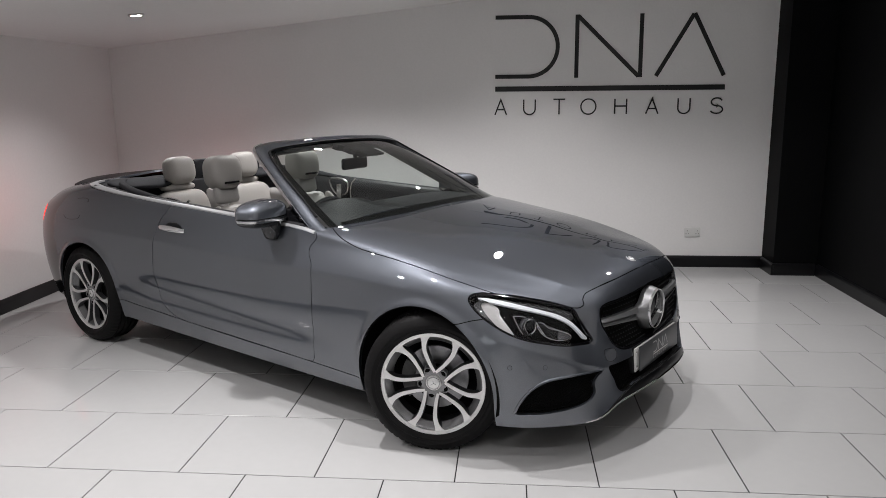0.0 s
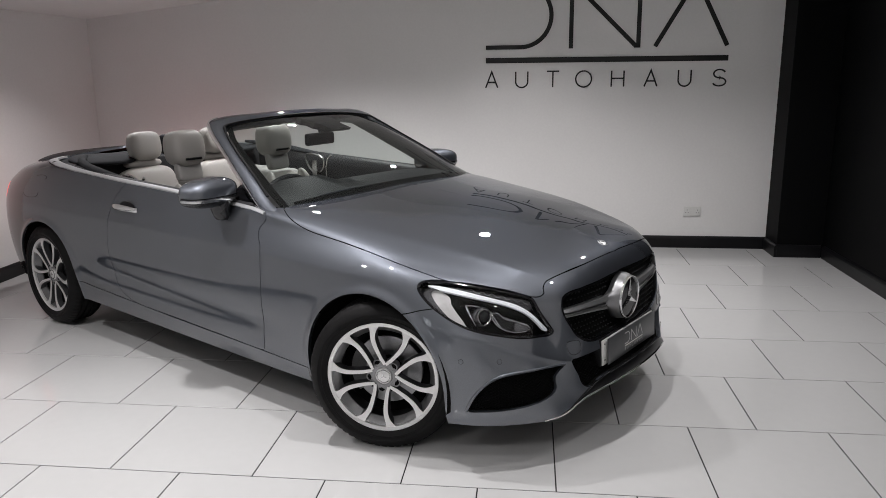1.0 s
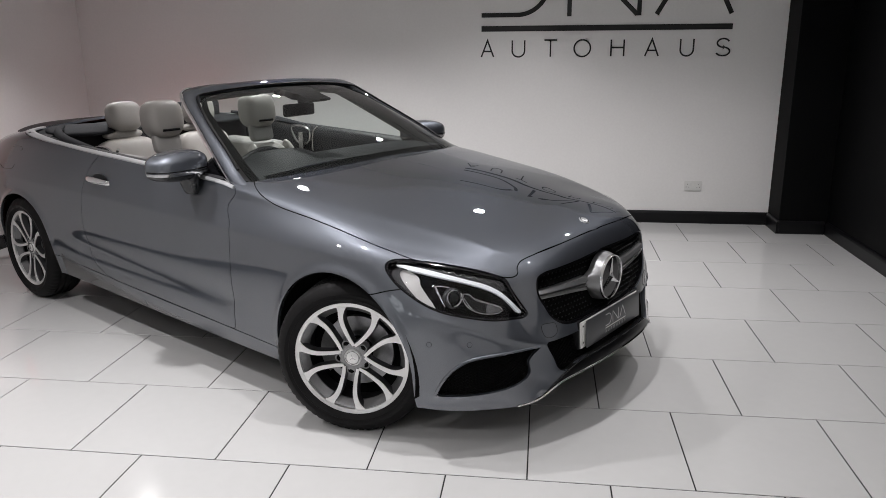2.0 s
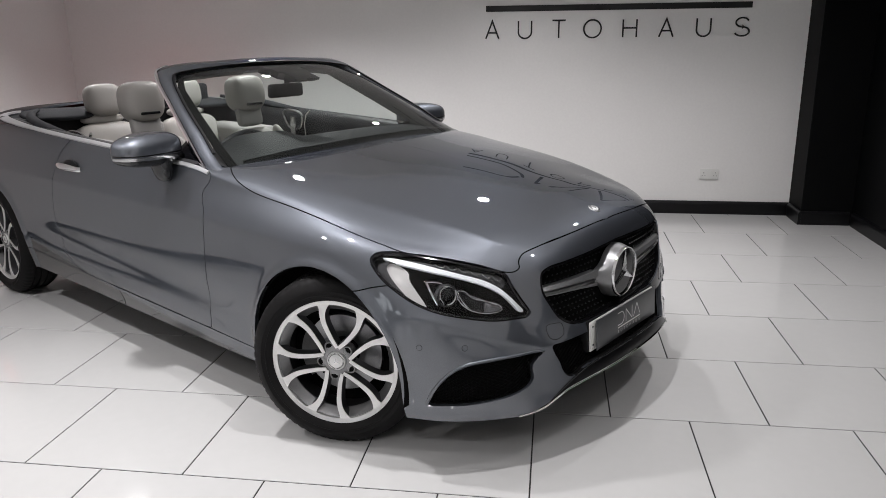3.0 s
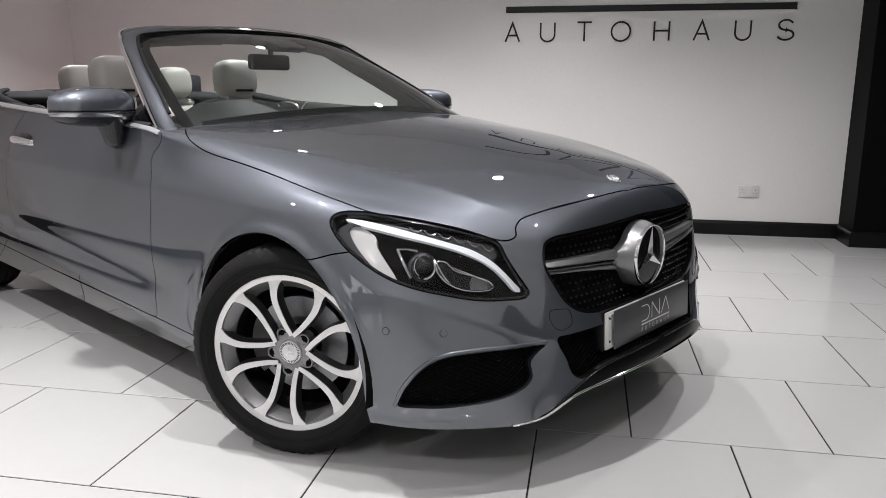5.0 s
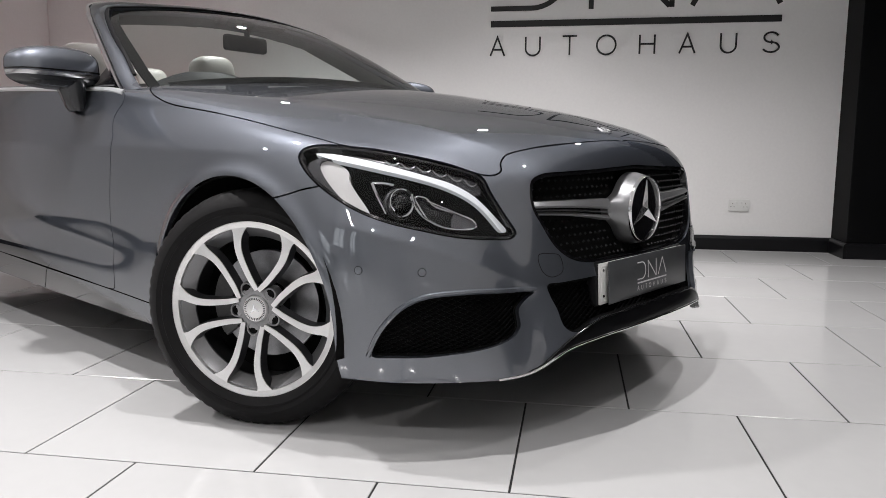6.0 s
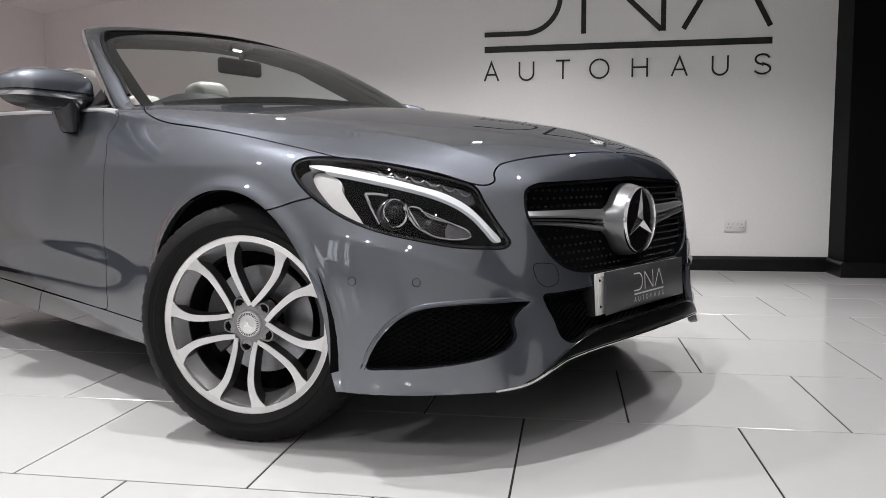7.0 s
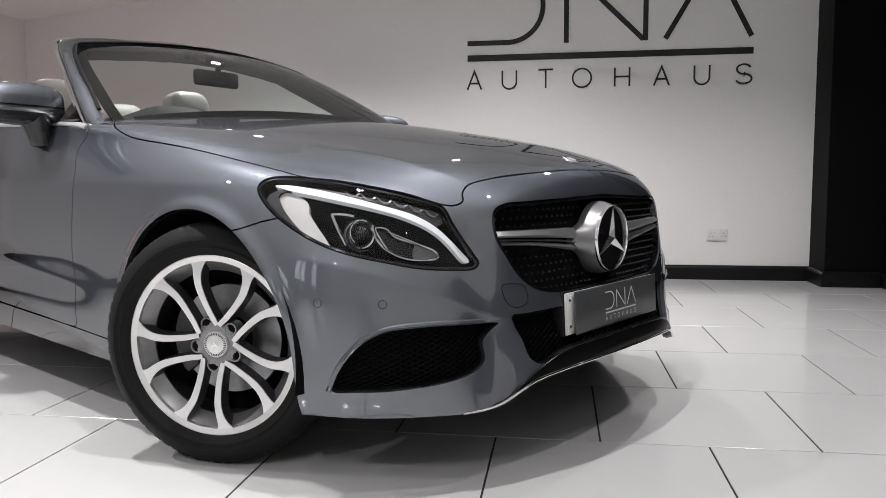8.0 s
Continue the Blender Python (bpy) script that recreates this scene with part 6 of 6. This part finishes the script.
def rear_bench():
    bench = new("rear_seat")
    bench.parent = CAR
    tagged(bench, "cream leather rear bench with two head restraints")
    for s in (-1, 1):
        head_restraint(bench, Vector((-2.620, s * 0.275, 1.098)), (0.068, 0.107, 0.094), -8)
        lean = Matrix.Translation((-2.575, s * 0.285, 0.74)) @ Matrix.Rotation(radians(-17), 4, "Y")
        part("backrest", rounded(bmesh.new(), (0.09, 0.20, 0.225), (4.5, 4.5), lean, 36, 20), LEATHER, bench)
        part("shoulder_pad", rounded(bmesh.new(), (0.055, 0.13, 0.030), (2.8, 2.6), Matrix.Translation((-2.640, s * 0.285, 0.985)), 28, 14), LEATHER, bench)
        part("cushion", rounded(bmesh.new(), (0.24, 0.25, 0.08), (3, 3), Matrix.Translation((-2.36, s * 0.285, 0.50))), LEATHER, bench)
        bm = bmesh.new()
        box(bm, (-2.66, s * 0.50 - 0.06, 0.52), (-2.08, s * 0.50 + 0.10, 0.900), 0.04, None, 3)
        # a cream panel whose shade is put into the grey
        part("side_panel", bm, LEATHER_GREY_SHADE, bench, "cream leather side panel, greyed for the shade it lies in")
    bm = bmesh.new()
    box(bm, (-2.66, -0.045, 0.55), (-2.50, 0.045, 0.95), 0.02)
    part("centre_panel", bm, LEATHER_GREY_SHADE, bench)


rear_bench()


def cabin_tub():
    """Floor, side linings and bulkheads that close the body inside."""
    bm = bmesh.new()
    box(bm, (-2.95, -0.74, 0.235), (-0.60, 0.74, 0.275), 0.005)
    tub = part("cabin_floor", bm, LEATHER_DARK, CAR, "dark carpeted cabin floor")
    for s in (-1, 1):
        rows = []
        for x in np.linspace(-0.86, -2.80, 30):
            z1 = np.interp(x, [-2.8, -2.0, -0.86], [1.010, 0.968, 0.925])
            rows.append([(x, s * 0.800, z1 + 0.020), (x, s * 0.785, z1 + 0.027), (x, s * 0.768, z1 + 0.024), (x, s * 0.745, z1 + 0.004), (x, s * 0.728, z1 - 0.05), (x, s * 0.735, z1 - 0.16), (x, s * 0.705, z1 - 0.22), (x, s * 0.715, 0.28)])
        bm = bmesh.new()
        grid(bm, rows)
        lining = part("door_lining", bm, LEATHER_DARK, tub, "dark leather door lining")
        # silver grab handle and a bright pull loop
        bm = bmesh.new()
        tube(bm, smooth_line([(-2.165, s * 0.720, 0.970), (-2.12, s * 0.716, 0.984), (-2.02, s * 0.714, 0.980), (-1.975, s * 0.716, 0.955), (-1.985, s * 0.720, 0.890), (-2.02, s * 0.722, 0.866), (-2.09, s * 0.722, 0.862), (-2.14, s * 0.722, 0.900)], 40, True), ring_section(0.009, 8), True, up=(0, 1, 0.2))
        part("handle_ring", bm, SILVER_DASH, lining, "silver ring of the inner door handle")
        bm = bmesh.new()
        box(bm, (-2.08, s * 0.706 - 0.008, 0.80), (-2.03, s * 0.706 + 0.008, 0.945), 0.006)
        part("pull_handle", bm, SILVER_DASH, lining)
        bm = bmesh.new()
        tube(bm, [(-1.900, s * 0.722, 0.990), (-1.935, s * 0.718, 0.960), (-1.95, s * 0.716, 0.90), (-1.945, s * 0.716, 0.82)], ring_section(0.007, 8), up=(1, 0, 0))
        part("trim_line", bm, SILVER_DASH, lining)
    # deck that hides the folded roof
    rows = []
    for i in range(25):
        t = i / 24
        row = []
        for j in range(-20, 21):
            q = j / 20
            w = 0.800 - 0.20 * t**2.2
            x = -2.72 - 0.36 * t - 0.03 * (1 - q * q)
            z = 1.006 + 0.030 * math.sin(math.pi * min(t * 0.9 + 0.1, 1)) * (1 - abs(q) ** 3) + 0.012 * t + 0.004 * noise.noise((x * 6, q * 5, 0))
            row.append((x, q * w, z))
        rows.append(row)
    bm = bmesh.new()
    grid(bm, rows)
    part("roof_cover", bm, FABRIC, CAR, "dark cover over the folded soft roof")
    for s in (-1, 1):
        bm = bmesh.new()
        tube(bm, smooth_line([(-2.05, s * 0.770, 0.985), (-2.25, s * 0.768, 1.000), (-2.45, s * 0.755, 1.022), (-2.62, s * 0.70, 1.045), (-2.72, s * 0.62, 1.060)], 24), ring_section(0.032, 12, 0.7), scale=[0.45 + 0.5 * math.sin(math.pi * i / 23) for i in range(24)])
        part("roof_seal", bm, FABRIC, CAR, "dark rolled edge of the folded roof")
        part("roof_hinge", rounded(bmesh.new(), (0.17, 0.20, 0.026), (2.8, 2.6), pose(-2.76, s * 0.49, 1.022, 0, 4, s * 12)), FABRIC, CAR, "dark roof hinge cover")
    bm = bmesh.new()
    box(bm, (-0.03, -0.30, -0.085), (0.03, 0.30, 0.085), 0.02, pose(-2.78, 0.25, 1.065, 0, 0, 0))
    part("wind_deflector", bm, FABRIC, CAR, "dark folded wind deflector behind the rear seats")
    bm = bmesh.new()
    box(bm, (-3.0, -0.74, 0.25), (-2.70, 0.74, 1.015), 0.02)
    part("rear_bulkhead", bm, LEATHER_DARK, tub)
    bm = bmesh.new()
    box(bm, (-2.35, -0.115, 0.27), (-1.05, 0.115, 0.56), 0.04, None, 3)
    part("centre_console", bm, DASH, tub, "dark centre console")


cabin_tub()


def dashboard():
    profile = [(-0.52, 0.935), (-0.66, 0.965), (-0.80, 0.978), (-0.95, 0.985), (-1.04, 0.975), (-1.08, 0.945), (-1.085, 0.90), (-1.06, 0.84), (-1.07, 0.75), (-1.00, 0.62), (-0.85, 0.45), (-0.70, 0.30)]
    rows = []
    for j in range(-24, 25):
        q = j / 24
        hood = 0.045 * math.exp(-(((q * 0.72 + 0.36) / 0.17) ** 4))
        row = []
        for x, z in profile:
            bend = 0.10 * abs(q) ** 3
            lift = hood * max(0, min(1, (-x - 0.75) / 0.2)) if z > 0.9 else 0
            row.append((x - bend * 0.35, q * 0.745, z + lift - 0.03 * abs(q) ** 4))
        rows.append(row)
    bm = bmesh.new()
    grid(bm, rows)
    bmesh.ops.recalc_face_normals(bm, faces=bm.faces)
    dash = part("dashboard", bm, DASH, CAR, "dark soft dashboard with a hooded instrument housing")
    hub = pose(-1.165, -0.37, 0.850, 0, 0, 0) @ Matrix.Rotation(radians(-66), 4, "Y")
    wheel_top = new("steering_wheel")
    wheel_top.parent = CAR
    tagged(wheel_top, "black leather steering wheel with silver spokes")
    bm = bmesh.new()
    tube(bm, [hub @ Vector((0.183 * math.cos(math.tau * i / 48), 0.183 * math.sin(math.tau * i / 48), 0)) for i in range(48)], ring_section(0.0155, 10), True, up=tuple(hub.to_3x3() @ Vector((0, 0, 1))))
    part("wheel_rim", bm, LEATHER_DARK, wheel_top)
    part("wheel_boss", rounded(bmesh.new(), (0.075, 0.085, 0.03), (2.6, 2.4), hub @ Matrix.Translation((0, 0, -0.01))), DASH, wheel_top)
    for a in (90, -90, 180):
        bm = bmesh.new()
        box(bm, (0.05, -0.018, -0.012), (0.175, 0.018, 0.004), 0.006, hub @ Matrix.Rotation(radians(a), 4, "Z"))
        part("wheel_spoke", bm, SILVER_DASH, wheel_top)
    bm = bmesh.new()
    tube(bm, [hub @ Vector((0, 0, -0.02)), hub @ Vector((0, 0, -0.16))], ring_section(0.035, 12), up=(0, 1, 0))
    part("steering_column", bm, DASH, dash)


dashboard()


def rear_spoiler():
    rows = []
    for j in range(-20, 21):
        q = j / 20
        x = -3.44 + 0.15 * q * q
        z = 0.990 - 0.006 * q * q - 0.030 * q**6
        rows.append([(x + 0.10, q * 0.63, z + 0.004), (x + 0.02, q * 0.63, z + 0.028), (x - 0.06, q * 0.63, z + 0.042), (x - 0.066, q * 0.63, z + 0.034), (x - 0.01, q * 0.63, z - 0.004)])
    bm = bmesh.new()
    vs = grid(bm, rows, close_v=True)
    bm.faces.new(vs[0]), bm.faces.new(vs[-1])
    bmesh.ops.recalc_face_normals(bm, faces=bm.faces)
    part("boot_spoiler", bm, GLOSS_BLACK, CAR, "black lip spoiler on the boot lid")


rear_spoiler()

for s in (-1, 1):
    skin_tube("panel_joint", [(-3.05, 0.885, 0.831), (-3.007, 0.892, 0.814), (-2.926, 0.896, 0.814), (-2.854, 0.893, 0.827), (-2.836, 0.888, 0.849)], 0.0016, MATT_BLACK, s, CAR, 0.0, n=30, label="thin dark joint in the rear wing")
    skin_tube("panel_joint", [(-2.906, 0.851, 0.947), (-2.834, 0.852, 0.955), (-2.78, 0.854, 0.952), (-2.764, 0.859, 0.94), (-2.785, 0.861, 0.933)], 0.0016, MATT_BLACK, s, CAR, 0.0, n=24, label="thin dark joint in the rear wing")


# ---- floor ----
PITCH, TILE_X, TILE_Y = 0.5955, -0.555, 3.698
floor = tagged(part("floor", box(bmesh.new(), (WALL_W - 0.1, WALL_S - 0.1, -0.1), (WALL_E + 0.1, WALL_N + 0.1, -0.0025)), GROUT, None, "white square porcelain tiles laid in half-offset rows with dark joints", smooth=False), kind="structure")


def tile_mesh():
    bm = bmesh.new()
    h = PITCH / 2 - 0.0026
    rows = [[(-h, -h, -0.006), (h, -h, -0.006), (h, h, -0.006), (-h, h, -0.006)], [(-h, -h, -0.0011), (h, -h, -0.0011), (h, h, -0.0011), (-h, h, -0.0011)],
            [(-h + 0.0012, -h + 0.0012, 0), (h - 0.0012, -h + 0.0012, 0), (h - 0.0012, h - 0.0012, 0), (-h + 0.0012, h - 0.0012, 0)]]
    vs = grid(bm, rows, close_v=True)
    bm.faces.new(vs[-1])
    bmesh.ops.recalc_face_normals(bm, faces=bm.faces)
    mesh = bpy.data.meshes.new("tile")
    bm.to_mesh(mesh)
    bm.free()
    mesh.materials.append(TILE)
    return mesh


TILE_MESH = tile_mesh()
for row in range(-18, 7):
    cy = TILE_Y + (row + 0.5) * PITCH
    shift = 0 if row % 2 else PITCH / 2
    for col in range(-6, 7):
        cx = TILE_X + (col + 0.5) * PITCH + shift
        if WALL_W - 0.3 < cx < WALL_E + 0.3 and WALL_S - 0.3 < cy < WALL_N + 0.3:
            ob = new("tile", TILE_MESH)
            ob.location = (cx, cy, 0)
            ob.parent = floor
